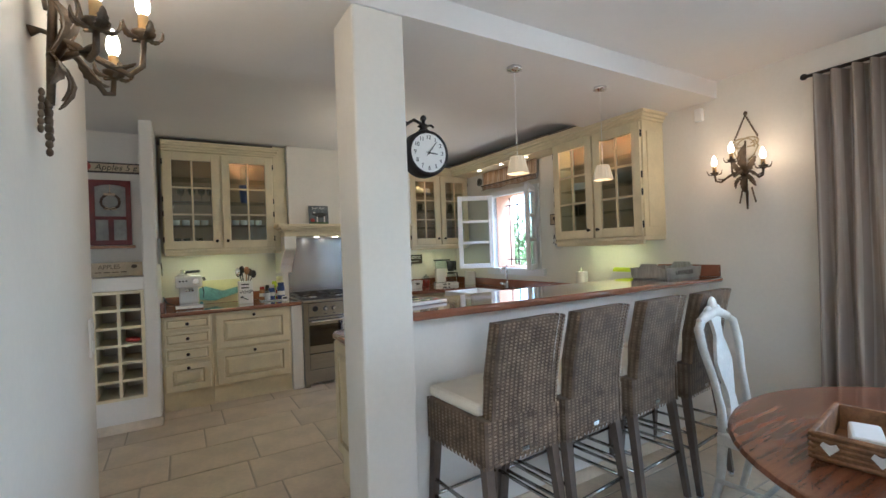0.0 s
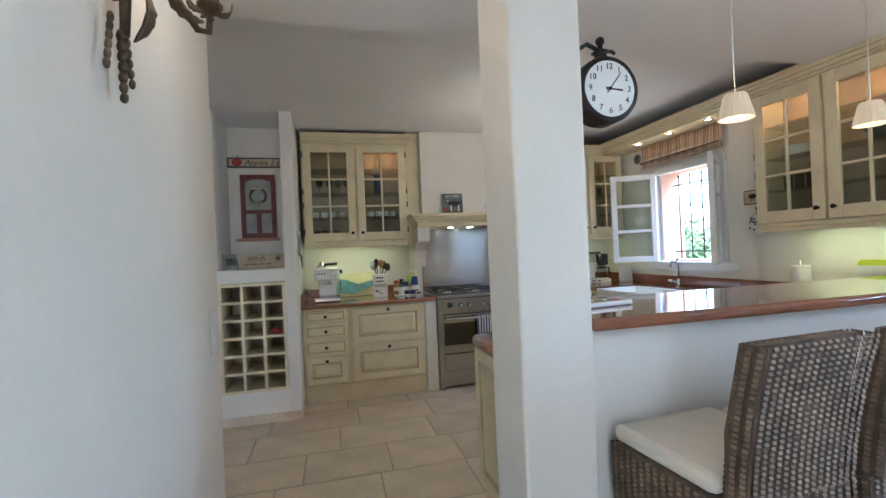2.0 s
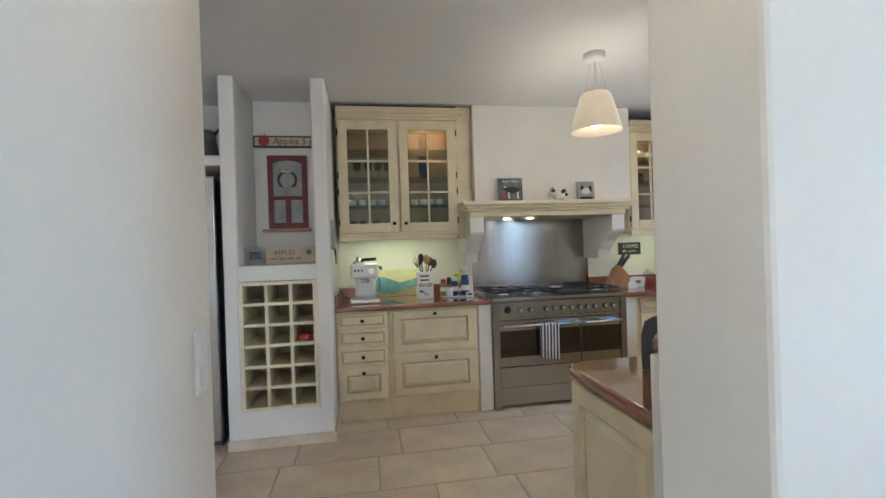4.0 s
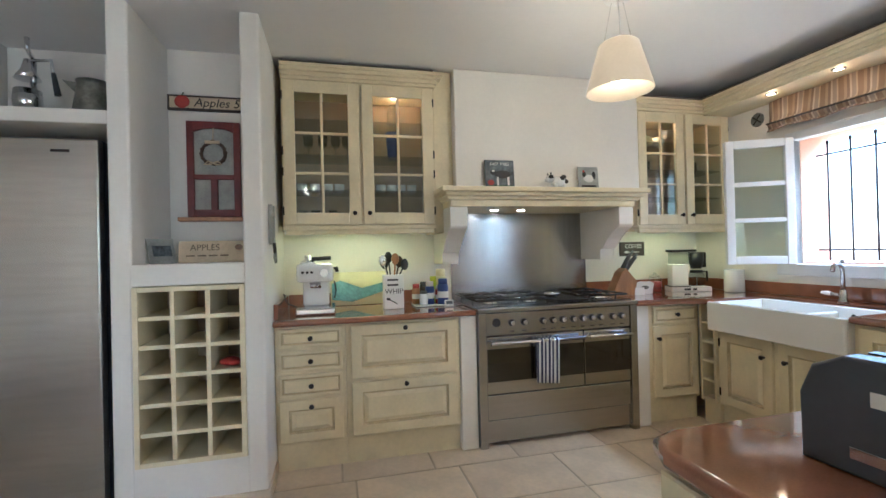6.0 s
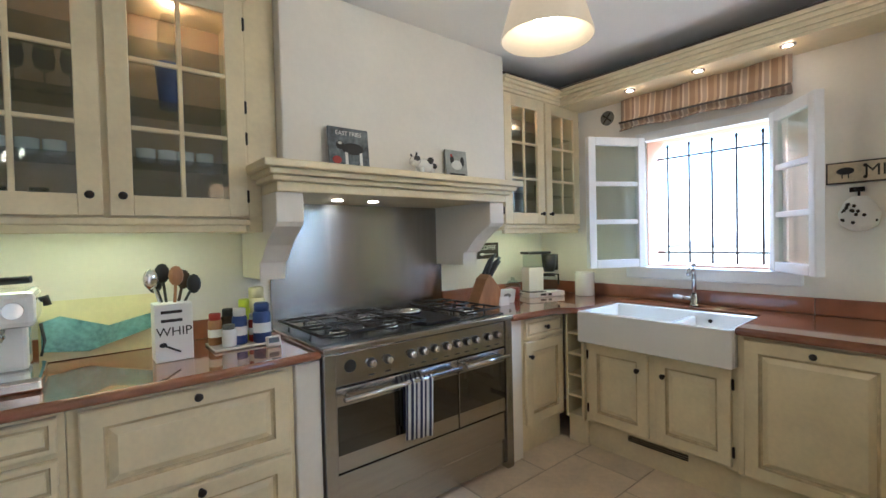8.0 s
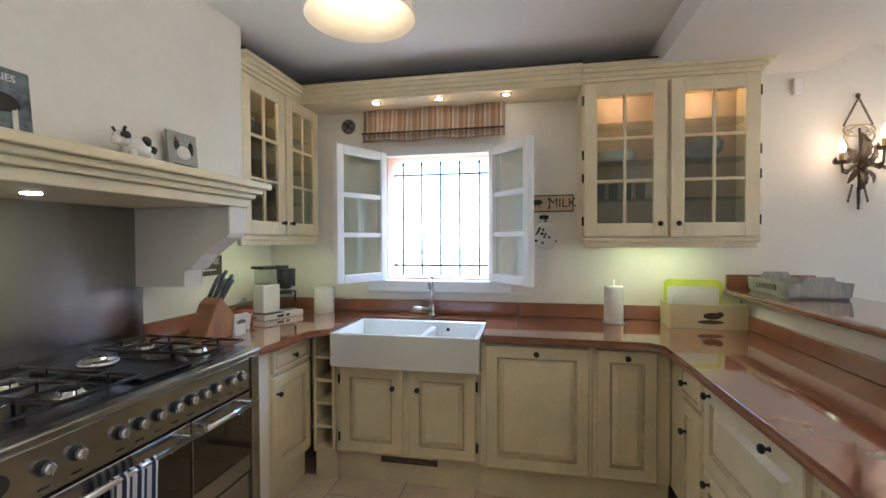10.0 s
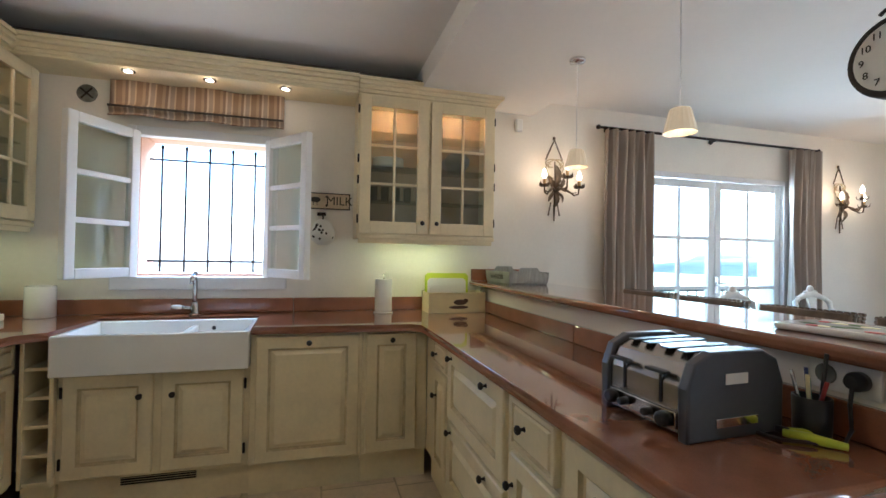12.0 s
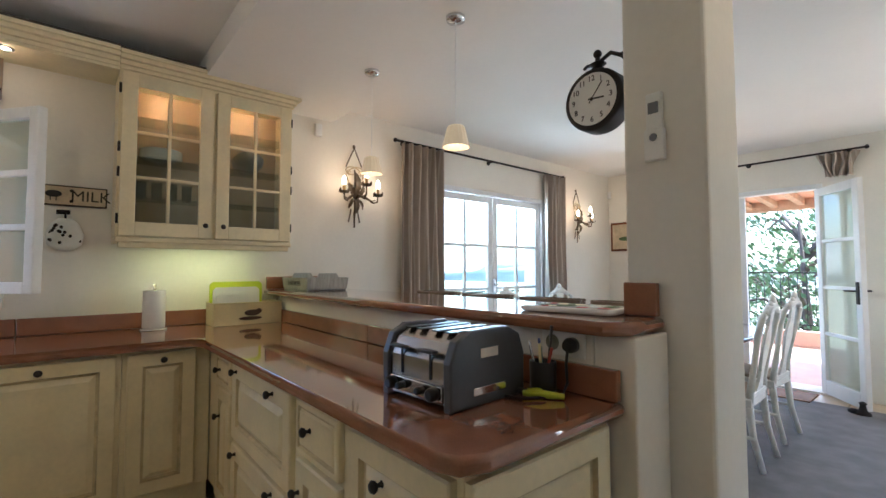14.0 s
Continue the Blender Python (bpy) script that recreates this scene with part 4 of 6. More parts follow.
def curtain(at, w, h, folds, label, tie=0.0):
    r = root("curtain", at, label, "curtain", "dining room curtains")
    b = Build(CURTAIN)
    loops = []
    for j in range(15):
        q = j / 14
        z = h * q
        amp = 0.045 + 0.012 * math.sin(7 * q)
        pinch = 1.0 - tie * (1 - q) if tie else 1.0 - 0.10 * q * q + 0.05 * math.sin(3 * q)
        loops.append([(amp * math.sin(2 * math.pi * folds * s + 1.4 * math.sin(4 * s + 1.2 * q)), (s - 0.5) * w * pinch + 0.012 * math.sin(9 * s + 5 * q), z) for s in [i / 90 for i in range(91)]])
    b.rings(loops, close=False, smooth=True)
    o = b.done("cloth", r)
    so = o.modifiers.new("thick", "SOLIDIFY")
    so.thickness = 0.004


rod(pose(-0.085, -4.28, 2.42, 0, 0, -90), 2.48)
curtain(pose(-0.085, -4.58, 0.01), 0.52, 2.40, 6, "grey-beige striped curtain hanging to the floor")
curtain(pose(-0.085, -6.60, 0.01), 0.40, 2.40, 5, "grey-beige striped curtain hanging to the floor")
rod(pose(-0.75, -7.915, 2.45, 0, 0, 180), 1.95)
curtain(pose(-2.5, -7.915, 2.20, 0, 0, 90), 0.30, 0.235, 5, "grey-beige curtain gathered high on the rod", 0.35)


# ---- lamps ----
def leaf(b, base, tip, width, bow, m=0):
    """A lobed iron leaf from base to tip, its middle bowed out along bow."""
    p0, p1, bow = Vector(base), Vector(tip), Vector(bow)
    d = p1 - p0
    side = d.cross(bow).normalized()
    loops = []
    n = 10
    for k in range(n + 1):
        q = k / n
        c = p0 + d * q + bow * math.sin(math.pi * q)
        w = width * (math.sin(math.pi * min(1.0, 0.12 + 0.88 * q)) ** 0.7) * (1.0 if k % 2 else 0.72) + 0.001
        up = bow.normalized() * 0.0022
        fold = bow.normalized() * 0.25 * w
        loops.append([c - side * w + fold + up, c + up, c + side * w + fold + up, c + side * w + fold - up, c - up, c - side * w + fold - up])
    b.rings(loops, m, True, True, False)


def sconce(at, label, watts=5.0):
    """Wrought wall light, wall plane at y = 0, arms towards -y; origin at the arms' root."""
    r = root("wall_sconce", at, label, "wall lamp", "wrought iron wall lamps")
    b = Build(BRONZE, GILT)
    b.tube([(0, -0.035, -0.12), (0, -0.04, 0.0), (0, -0.045, 0.12), (0, -0.03, 0.24)], [0.008, 0.011, 0.009, 0.006])
    b.tube([(0, 0, 0.05), (0, -0.02, 0.055), (0, -0.04, 0.05)], [0.014, 0.006, 0.006])
    b.lathe([(0.004, -0.01), (0.017, -0.004), (0.014, 0.004), (0.004, 0.012)], at=(0, -0.045, 0), seg=12)
    leaf(b, (0, -0.04, 0.02), (0, -0.05, 0.21), 0.030, (0, -0.045, 0))
    leaf(b, (0, -0.04, 0.0), (0, -0.05, -0.13), 0.022, (0, -0.03, 0))
    for s in (-1, 1):
        leaf(b, (s * 0.01, -0.04, 0.01), (s * 0.07, -0.045, 0.12), 0.022, (s * 0.01, -0.03, 0))
        leaf(b, (s * 0.01, -0.04, 0.0), (s * 0.065, -0.045, -0.09), 0.016, (s * 0.01, -0.02, 0))
        scroll = [(s * (0.012 + 0.070 * math.sin(q)), -0.03, 0.195 + 0.045 * (1 - math.cos(q)) - 0.008 * q) for q in [i * 0.42 for i in range(13)]]
        b.tube(scroll, 0.005, 1)
        b.tube([(s * 0.015, -0.035, 0.10), (s * 0.055, -0.035, 0.13), (s * 0.08, -0.03, 0.19), (s * 0.06, -0.03, 0.235), (s * 0.035, -0.03, 0.215)], 0.005, 1)
        for k in range(10):
            b.ball((s * (0.072 - 0.0078 * k), -0.02, 0.265 + 0.017 * k), 0.0085, 0, (0.7, 0.7, 1.25), 6)
        for k in range(6):
            b.ball((s * (0.03 + 0.004 * k), -0.025, -0.10 - 0.018 * k), 0.008, 0, (0.8, 0.8, 1.3), 6)
    for k in range(7):
        b.ball((0, -0.03, -0.12 - 0.019 * k), 0.0115 - 0.0005 * k, 0, (0.9, 0.9, 1.2), 6)
    b.ball((0, -0.015, 0.435), 0.014, 0, (1, 0.6, 1.2), 8)
    b.done("back_plate", r)
    for dx, dy, dz in ((-0.155, -0.145, 0.015), (0.155, -0.145, 0.015), (0.0, -0.225, 0.075)):
        a = Build(BRONZE, GILT)
        a.tube([(0, -0.045, -0.01), (dx * 0.25, -0.045 + (dy + 0.045) * 0.3, 0.022), (dx * 0.5, -0.045 + (dy + 0.045) * 0.55, 0.0), (dx * 0.78, -0.045 + (dy + 0.045) * 0.82, -0.045 + dz * 0.3), (dx * 0.96, dy * 0.98, -0.040 + dz * 0.6), (dx, dy, dz)], [0.008, 0.0085, 0.008, 0.0075, 0.007, 0.0065], seg=10)
        leaf(a, (dx * 0.35, -0.045 + (dy + 0.045) * 0.4, 0.012), (dx * 0.9, -0.045 + (dy + 0.045) * 0.9, -0.02 + dz * 0.4), 0.016, (0, 0, -0.016))
        a.lathe([(0.006, -0.004), (0.018, 0.002), (0.026, 0.012), (0.028, 0.018), (0.022, 0.016), (0.010, 0.010)], at=(dx, dy, dz), seg=12)
        for k in range(4):
            c, s2 = math.cos(k * 1.57 + 0.4), math.sin(k * 1.57 + 0.4)
            leaf(a, (dx + 0.012 * c, dy + 0.012 * s2, dz + 0.002), (dx + 0.046 * c, dy + 0.046 * s2, dz + 0.036), 0.013, (0.008 * c, 0.008 * s2, -0.010))
        arm = a.done("arm", r)
        Build(CANDLE).lathe([(0.0125, 0.012), (0.0125, 0.060), (0.010, 0.064)], at=(dx, dy, dz), seg=14).done("candle", arm)
        o = Build(BULB).lathe([(0.009, 0.064), (0.0155, 0.076), (0.0175, 0.090), (0.0145, 0.110), (0.008, 0.128), (0.003, 0.138), (0.001, 0.140)], at=(dx, dy, dz), seg=14).done("bulb", arm)
        o.visible_shadow = False
        point_lamp("candle_light", at @ Vector((dx, dy, dz + 0.10)), watts / 4, 0.02, (1.0, 0.50, 0.20))
    return r


SC = "aged iron wall sconce with three lit candle bulbs"
sconce(pose(-0.002, -3.90, 1.87, 0, 0, -90), SC)
sconce(pose(-0.002, -7.15, 1.87, 0, 0, -90), SC)
sconce(pose(-3.848, -3.75, 2.045, 0, 0, 90) @ Matrix.Scale(1.25, 4), SC, 6.0)
# chandelier over the far end of the table
r = root("chandelier", pose(-1.35, -6.55, DC), "crystal chandelier with lit candle bulbs", "chandelier")
b = Build(IRON, CHROME)
b.tube([(0, 0, 0), (0, 0, -0.35)], 0.006).lathe([(0.05, 0), (0.04, -0.03)]).lathe([(0.008, -0.35), (0.03, -0.40), (0.012, -0.46), (0.045, -0.55), (0.02, -0.64), (0.03, -0.68), (0.004, -0.73)], m=1)
b.done("stem", r)
for k in range(6):
    c, s = math.cos(k * 1.047), math.sin(k * 1.047)
    a = Build(IRON, BULB, CHROME)
    a.tube([(0.02 * c, 0.02 * s, -0.60), (0.14 * c, 0.14 * s, -0.66), (0.26 * c, 0.26 * s, -0.60), (0.28 * c, 0.28 * s, -0.55)], 0.008)
    a.lathe([(0.012, -0.55), (0.035, -0.54), (0.011, -0.535), (0.011, -0.47)], at=(0.28 * c, 0.28 * s, 0), seg=10).lathe([(0.008, -0.47), (0.017, -0.44), (0.002, -0.39)], at=(0.28 * c, 0.28 * s, 0), m=1, seg=10)
    for q in range(4):
        a.ball((0.16 * c + 0.03 * q * c, 0.16 * s + 0.03 * q * s, -0.70 + 0.02 * q), 0.011, 2, (1, 1, 1.8), 6)
    a.done("arm", r)
point_lamp("chandelier_light", (-1.35, -6.55, DC - 0.32), 7, 0.15)


def bar_pendant(x, y):
    r = root("pendant_lamp", pose(x, y, SOF), "small ribbed glass pendant lamp on a thin cord", "pendant lamp", "bar pendants")
    Build(CHROME).lathe([(0.045, 0), (0.045, -0.018), (0.01, -0.028), (0.002, -0.03)]).done("canopy", r)
    Build(WHITE).tube([(0, 0, -0.02), (0, 0, -0.53)], 0.0022, seg=6).done("cord", r)
    b = Build(FROST, CHROME)
    seg = 32
    for a, c in (((0.042, -0.53), (0.062, -0.625)),):
        b.rings([[((ra + 0.002 * (i % 2)) * math.cos(2 * math.pi * i / seg), (ra + 0.002 * (i % 2)) * math.sin(2 * math.pi * i / seg), z) for i in range(seg)] for ra, z in ((0.008, -0.522), (0.036, -0.525), (0.042, -0.535), (0.064, -0.625), (0.061, -0.625), (0.039, -0.54))], caps=False)
    o = b.done("shade", r)
    o.visible_shadow = False
    Build(BULB).ball((0, 0, -0.585), 0.02).done("bulb", r).visible_shadow = False
    point_lamp("pendant_light", (x, y, SOF - 0.585), 1.5, 0.03)


bar_pendant(-1.766, -3.476), bar_pendant(-1.015, -3.472)
r = root("pendant_lamp", pose(-1.86, -1.50, KC), "large frosted cone pendant lamp hung on three wires", "pendant lamp")
Build(WHITE).lathe([(0.07, 0), (0.07, -0.03), (0.06, -0.045), (0.002, -0.048)]).done("canopy", r)
b = Build(CHROME, WHITE)
for k in range(3):
    c, s = math.cos(k * 2.09), math.sin(k * 2.09)
    b.tube([(0.03 * c, 0.03 * s, -0.04), (0.085 * c, 0.085 * s, -0.27)], 0.0016, seg=5)
b.tube([(0.0, 0, -0.04), (0.012, 0, -0.15), (0, 0, -0.26)], 0.004, 1, 6)
b.done("wires", r)
b = Build(FROST)
b.lathe([(0.01, -0.255), (0.085, -0.262), (0.10, -0.275), (0.165, -0.51), (0.160, -0.512), (0.095, -0.28)], caps=False, seg=40)
o = b.done("shade", r)
o.visible_shadow = False
Build(BULB).ball((0, 0, -0.44), 0.045, s=(1, 1, 1.1), seg=16).done("bulb", r).visible_shadow = False
point_lamp("pendant_light", (-1.86, -1.50, KC - 0.43), 9, 0.06, (1.0, 0.74, 0.46))

# ---- clock on the pillar ----
r = root("station_clock", pose(-2.44, -3.57, 1.89) @ Matrix.Scale(0.87, 4), "black double-faced station clock on an iron bracket", "clock")
b = Build(IRON)
b.lathe([(0.10, -0.048), (0.125, -0.05), (0.13, -0.035), (0.13, 0.035), (0.125, 0.05), (0.10, 0.048)], turn=pose(0, 0, 0, 90), seg=40)
b.tube([(0, 0, 0.125), (0, 0, 0.19)], 0.01).ball((0, 0, 0.205), 0.018).lathe([(0.03, 0.135), (0.02, 0.15), (0.035, 0.16), (0.01, 0.175)])
b.tube([(0, 0, 0.165), (-0.06, 0, 0.19), (-0.10, 0, 0.165), (-0.180, 0, 0.175)], 0.009).tube([(-0.10, 0, 0.165), (-0.12, 0, 0.14), (-0.14, 0, 0.15), (-0.125, 0, 0.165)], 0.006)
b.tube([(0, 0, 0.16), (0.05, 0, 0.17), (0.065, 0, 0.16)], 0.007).box(-0.183, -0.178, -0.02, 0.02, 0.10, 0.24)
b.done("case", r)
for side in (0, 180):
    dial = Build(PAPER).lathe([(0.108, 0.0495), (0.108, 0.0515)], turn=pose(0, 0, 0, 90), seg=40).done("dial", r, pose(0, 0, 0, 0, 0, side))
    for k in range(1, 13):
        a = radians(30 * k)
        words(str(k), 0.032, dial, pose(0.085 * math.sin(a), -0.0525, 0.085 * math.cos(a), 90), INK, "numeral")
    hd = Build(INK)
    hd.box(-0.003, 0.003, -0.0545, -0.053, -0.015, 0.055, turn=pose(0, 0, 0, 0, 95)).box(-0.002, 0.002, -0.0545, -0.053, -0.02, 0.078, turn=pose(0, 0, 0, 0, 38)).lathe([(0.007, 0.0525), (0.007, 0.0555)], turn=pose(0, 0, 0, 90), seg=12)
    hd.done("clock_hand", dial)

# ---- bar stools ----
def stool(at):
    r = root("bar_stool", at, "brown woven wicker bar stool with cream cushion", "bar stool", "stools along the bar")
    def weave(name, loops_fn, nz, holes=()):
        b = Build(WICKER_A, WICKER_B)
        for j in range(nz):
            pts = loops_fn(j)
            n = len(pts)
            for i in range(n):
                p, q = Vector(pts[i]), Vector(pts[(i + 1) % n])
                d = (q - p)
                nrm = d.cross(Vector((0, 0, 1))).normalized() * (0.0042 if i % 2 else 0.0002) * (1.0 if (i // 2 + j) % 5 else 0.8)
                up = Vector((0, 0, 0.0068))
                vs = [b.bm.verts.new(v) for v in (p + nrm - up, q + nrm - up, q + nrm * 1.8 , p + nrm * 1.8)]
                f = b.bm.faces.new(vs)
                f.material_index = i % 2 == 0
                vs2 = [b.bm.verts.new(v) for v in (p + nrm * 1.8, q + nrm * 1.8, q + nrm + up, p + nrm + up)]
                f2 = b.bm.faces.new(vs2)
                f2.material_index = i % 2 == 0 or (j * 7 + i // 4) % 9 == 0
        return b.done(name, r)

    def rectloop(x0, x1, y0, y1, z, nx, ny):
        out = [(x0 + (x1 - x0) * i / nx, y0, z) for i in range(nx)] + [(x1, y0 + (y1 - y0) * i / ny, z) for i in range(ny)]
        return out + [(x1 - (x1 - x0) * i / nx, y1, z) for i in range(nx)] + [(x0, y1 - (y1 - y0) * i / ny, z) for i in range(ny)]

    # seat box and back; the back stands at -y
    c = Build(WICKER_B)
    c.box(-0.207, 0.207, -0.207, 0.207, 0.55, 0.735, bev=0.01)
    c.prism([(-0.20, 0.60), (-0.152, 0.60), (-0.17, 0.90), (-0.215, 1.125), (-0.258, 1.125), (-0.222, 0.90)], -0.175, 0.175, "x", bev=0.008)
    c.done("core", r)
    weave("seat_weave", lambda j: rectloop(-0.210, 0.210, -0.210, 0.210, 0.553 + 0.0145 * j, 30, 30), 13)

    def back(j):
        z = 0.745 + 0.0145 * j
        q = (z - 0.6) / 0.53
        off = -0.012 - 0.075 * q * q
        return rectloop(-0.180, 0.180, -0.207 + off + 0.0, -0.152 + off * 0.95, z, 30, 4)

    weave("back_weave", back, 27)
    Build(CUSHION).box(-0.205, 0.205, -0.16, 0.212, 0.737, 0.79, bev=0.02).done("cushion", r)
    for sx in (-1, 1):
        for sy in (-1, 1):
            l = Build(LEGWOOD, CHROME)
            x, y = sx * 0.185, sy * 0.185
            x1, y1 = sx * 0.205, sy * (0.225 if sy > 0 else 0.25)
            l.rings([[(x0 + a * w, y0 + c2 * w, z) for a, c2 in ((-1, -1), (1, -1), (1, 1), (-1, 1))] for x0, y0, z, w in ((x1, y1, 0.03, 0.014), (x, y, 0.555, 0.020))])
            l.lathe([(0.013, 0), (0.015, 0.005), (0.015, 0.031)], at=(x1 + 0.000, y1, 0), m=1, seg=10)
            l.done("leg", r)
    f = Build(STEEL)
    for z in (0.27,):
        for sx in (-1, 1):
            f.tube([(sx * 0.195, -0.218, z), (sx * 0.195, 0.205, z)], 0.0085).tube([(sx * 0.193, -0.213, z + 0.08), (sx * 0.193, 0.20, z + 0.08)], 0.0085)
        f.tube([(-0.196, -0.22, z), (0.196, -0.22, z)], 0.0085).tube([(-0.196, 0.207, z), (0.196, 0.207, z)], 0.0085)
    f.done("footrest", r)
    Build(CHROME).box(-0.02, 0.02, -0.219, -0.216, 0.575, 0.595, bev=0.002).done("tag_plate", r)
    return r


s0 = stool(pose(-2.29, -3.84, 0, 0, 0, 3))
for x, y, a in ((-1.86, -3.835, 5), (-1.38, -3.83, 4), (-0.92, -3.83, 6)):
    copy_thing(s0, pose(x, y, 0, 0, 0, a))

# ---- dining table and chairs ----
r = root("dining_table", pose(-1.44, -5.90, 0), "long oval dark wood dining table on a white base", "table")
def oval(rad, half, z, n=28):
    top = [(rad * math.cos(math.pi * i / n), half + rad * math.sin(math.pi * i / n), z) for i in range(n + 1)]
    return top + [(-x, -y, z) for x, y, z in top]
Build(MAHOG).rings([oval(0.72, 0.62, 0.715), oval(0.745, 0.62, 0.722), oval(0.76, 0.62, 0.735), oval(0.752, 0.62, 0.748), oval(0.742, 0.62, 0.75)], smooth=False).done("table_top", r)
Build(CHAIRW).rings([oval(0.58, 0.60, 0.62), oval(0.58, 0.60, 0.714)]).done("apron", r)
for sx in (-1, 1):
    for sy in (-1, 1):
        Build(CHAIRW).lathe([(0.03, 0), (0.04, 0.02), (0.03, 0.05), (0.045, 0.2), (0.055, 0.42), (0.035, 0.46), (0.06, 0.5), (0.06, 0.619)], at=(sx * 0.40, sy * 0.85, 0), seg=16).done("leg", r)


def dining_chair(at):
    """White carved chair facing +y, back at -y."""
    r = root("dining_chair", at, "white painted carved chair with vase splat and tan seat", "chair", "chairs round the table")
    Build(CHAIRW).prism([(-0.20, -0.20), (0.20, -0.20), (0.25, 0.22), (-0.25, 0.22)], 0.385, 0.445, bev=0.01).done("seat_rail", r)
    Build(SEATFAB).prism([(-0.175, -0.17), (0.175, -0.17), (0.222, 0.19), (-0.222, 0.19)], 0.44, 0.475, bev=0.014).done("seat", r)
    for s in (-1, 1):
        Build(CHAIRW).tube([(s * 0.21, 0.19, 0.40), (s * 0.225, 0.21, 0.30), (s * 0.20, 0.195, 0.12), (s * 0.205, 0.21, 0.02), (s * 0.205, 0.22, 0.0)], [0.036, 0.032, 0.019, 0.022, 0.02], seg=10).done("front_leg", r)
        Build(CHAIRW).tube([(s * 0.185, -0.25, 0.0), (s * 0.18, -0.20, 0.20), (s * 0.178, -0.18, 0.42)], [0.017, 0.02, 0.024], seg=10).done("back_leg", r)
        Build(CHAIRW).tube([(s * 0.178, -0.18, 0.40), (s * 0.15, -0.195, 0.55), (s * 0.165, -0.22, 0.70), (s * 0.205, -0.25, 0.86), (s * 0.20, -0.27, 0.955), (s * 0.15, -0.28, 0.985)], [0.024, 0.020, 0.018, 0.021, 0.023, 0.02], seg=10).done("back_post", r)
        Build(CHAIRW).tube([(s * 0.195, -0.21, 0.2), (s * 0.20, 0.19, 0.2)], 0.012).done("stretcher", r)
    Build(CHAIRW).tube([(-0.2, 0.0, 0.2), (0.2, 0.0, 0.2)], 0.012).done("stretcher", r)
    c = Build(CHAIRW)
    c.tube([(-0.17, -0.28, 0.98), (-0.09, -0.285, 1.01), (0, -0.288, 1.03), (0.09, -0.285, 1.01), (0.17, -0.28, 0.98)], [0.018, 0.026, 0.032, 0.026, 0.018], seg=10)
    c.ball((0, -0.29, 1.06), 0.045, s=(0.9, 0.45, 1.1)).ball((-0.05, -0.29, 1.035), 0.03, s=(1.2, 0.6, 0.9)).ball((0.05, -0.29, 1.035), 0.03, s=(1.2, 0.6, 0.9))
    for s in (-1, 1):
        c.ball((s * 0.10, -0.288, 1.015), 0.022, s=(1.3, 0.6, 0.9)).ball((s * 0.155, -0.283, 0.995), 0.018)
    c.done("crest_rail", r)
    prof = [(0.075, 0.44), (0.085, 0.47), (0.045, 0.53), (0.035, 0.60), (0.07, 0.70), (0.085, 0.77), (0.06, 0.85), (0.035, 0.90), (0.045, 0.96), (0.06, 1.0)]
    lean = lambda z: -0.185 - 0.10 * ((z - 0.42) / 0.6)
    Build(CHAIRW).rings([[(-w, lean(z) - 0.009, z), (w, lean(z) - 0.009, z), (w, lean(z) + 0.009, z), (-w, lean(z) + 0.009, z)] for w, z in prof]).done("splat", r)
    Build(CHAIRW).box(-0.18, 0.18, -0.205, -0.17, 0.44, 0.475, bev=0.006).done("shoe_rail", r)
    return r


ch = dining_chair(pose(-0.97, -4.43, 0, 0, 0, 184))
for x, y, a in ((-2.17, -5.62, -88), (-2.15, -6.30, -92), (-0.55, -5.5, 90), (-0.55, -6.4, 88), (-1.35, -7.45, 2)):
    copy_thing(ch, pose(x, y, 0.009 if y < -4.7 else 0, 0, 0, a))
struct(Build(RUG).box(-3.35, -0.35, -7.62, -4.95, 0.0, 0.008).done("rug"), "flat grey-blue woven rug under the dining table", "rug")
t = root("basket", pose(-1.69, -4.96, 0.751, 0, 0, 8), "brown woven rectangular basket with cream hearts", "basket")
b = Build(BASKET, CHALK)
for x0, x1, y0, y1, z0, z1 in ((-0.17, 0.17, -0.10, -0.088, 0, 0.085), (-0.17, 0.17, 0.088, 0.10, 0, 0.085), (-0.17, -0.158, -0.088, 0.088, 0, 0.085), (0.158, 0.17, -0.088, 0.088, 0, 0.085), (-0.158, 0.158, -0.088, 0.088, 0, 0.01)):
    b.box(x0, x1, y0, y1, z0, z1, bev=0.003)
for k in range(5):
    z = 0.01 + 0.017 * k
    b.tube([(-0.172, -0.102, z), (0.172, -0.102, z), (0.172, 0.102, z), (-0.172, 0.102, z), (-0.172, -0.102, z)], 0.006, seg=5)
b.done("weave", t)
h = Build(CHALK)
for s in (-0.1, 0.1):
    h.prism([(s, 0.025), (s + 0.022, 0.05), (s + 0.015, 0.062), (s, 0.055), (s - 0.015, 0.062), (s - 0.022, 0.05)], -0.112, -0.109, "y")
    hx = s * 0.55
    h.prism([(hx, 0.025), (hx + 0.022, 0.05), (hx + 0.015, 0.062), (hx, 0.055), (hx - 0.015, 0.062), (hx - 0.022, 0.05)], -0.182, -0.179, "x")
h.done("heart", t)
Build(PAPER).box(-0.10, 0.06, -0.04, 0.04, 0.011, 0.07, bev=0.01, turn=pose(0, 0, 0, 0, 0, 12)).done("packet", t)
r = root("picture", pose(-0.25, -7.998, 1.73), "small landscape print in a dark wooden surround", "picture")
Build(MAHOG).box(-0.21, 0.21, 0.0, 0.025, -0.20, 0.20, bev=0.005).done("moulding", r)
Build(BOARD).box(-0.18, 0.18, 0.0255, 0.028, -0.17, 0.17).done("print", r)
Build(LEAF).ball((0, 0.029, -0.03), 0.05, s=(1.8, 0.03, 0.6)).done("painted_shrub", r)

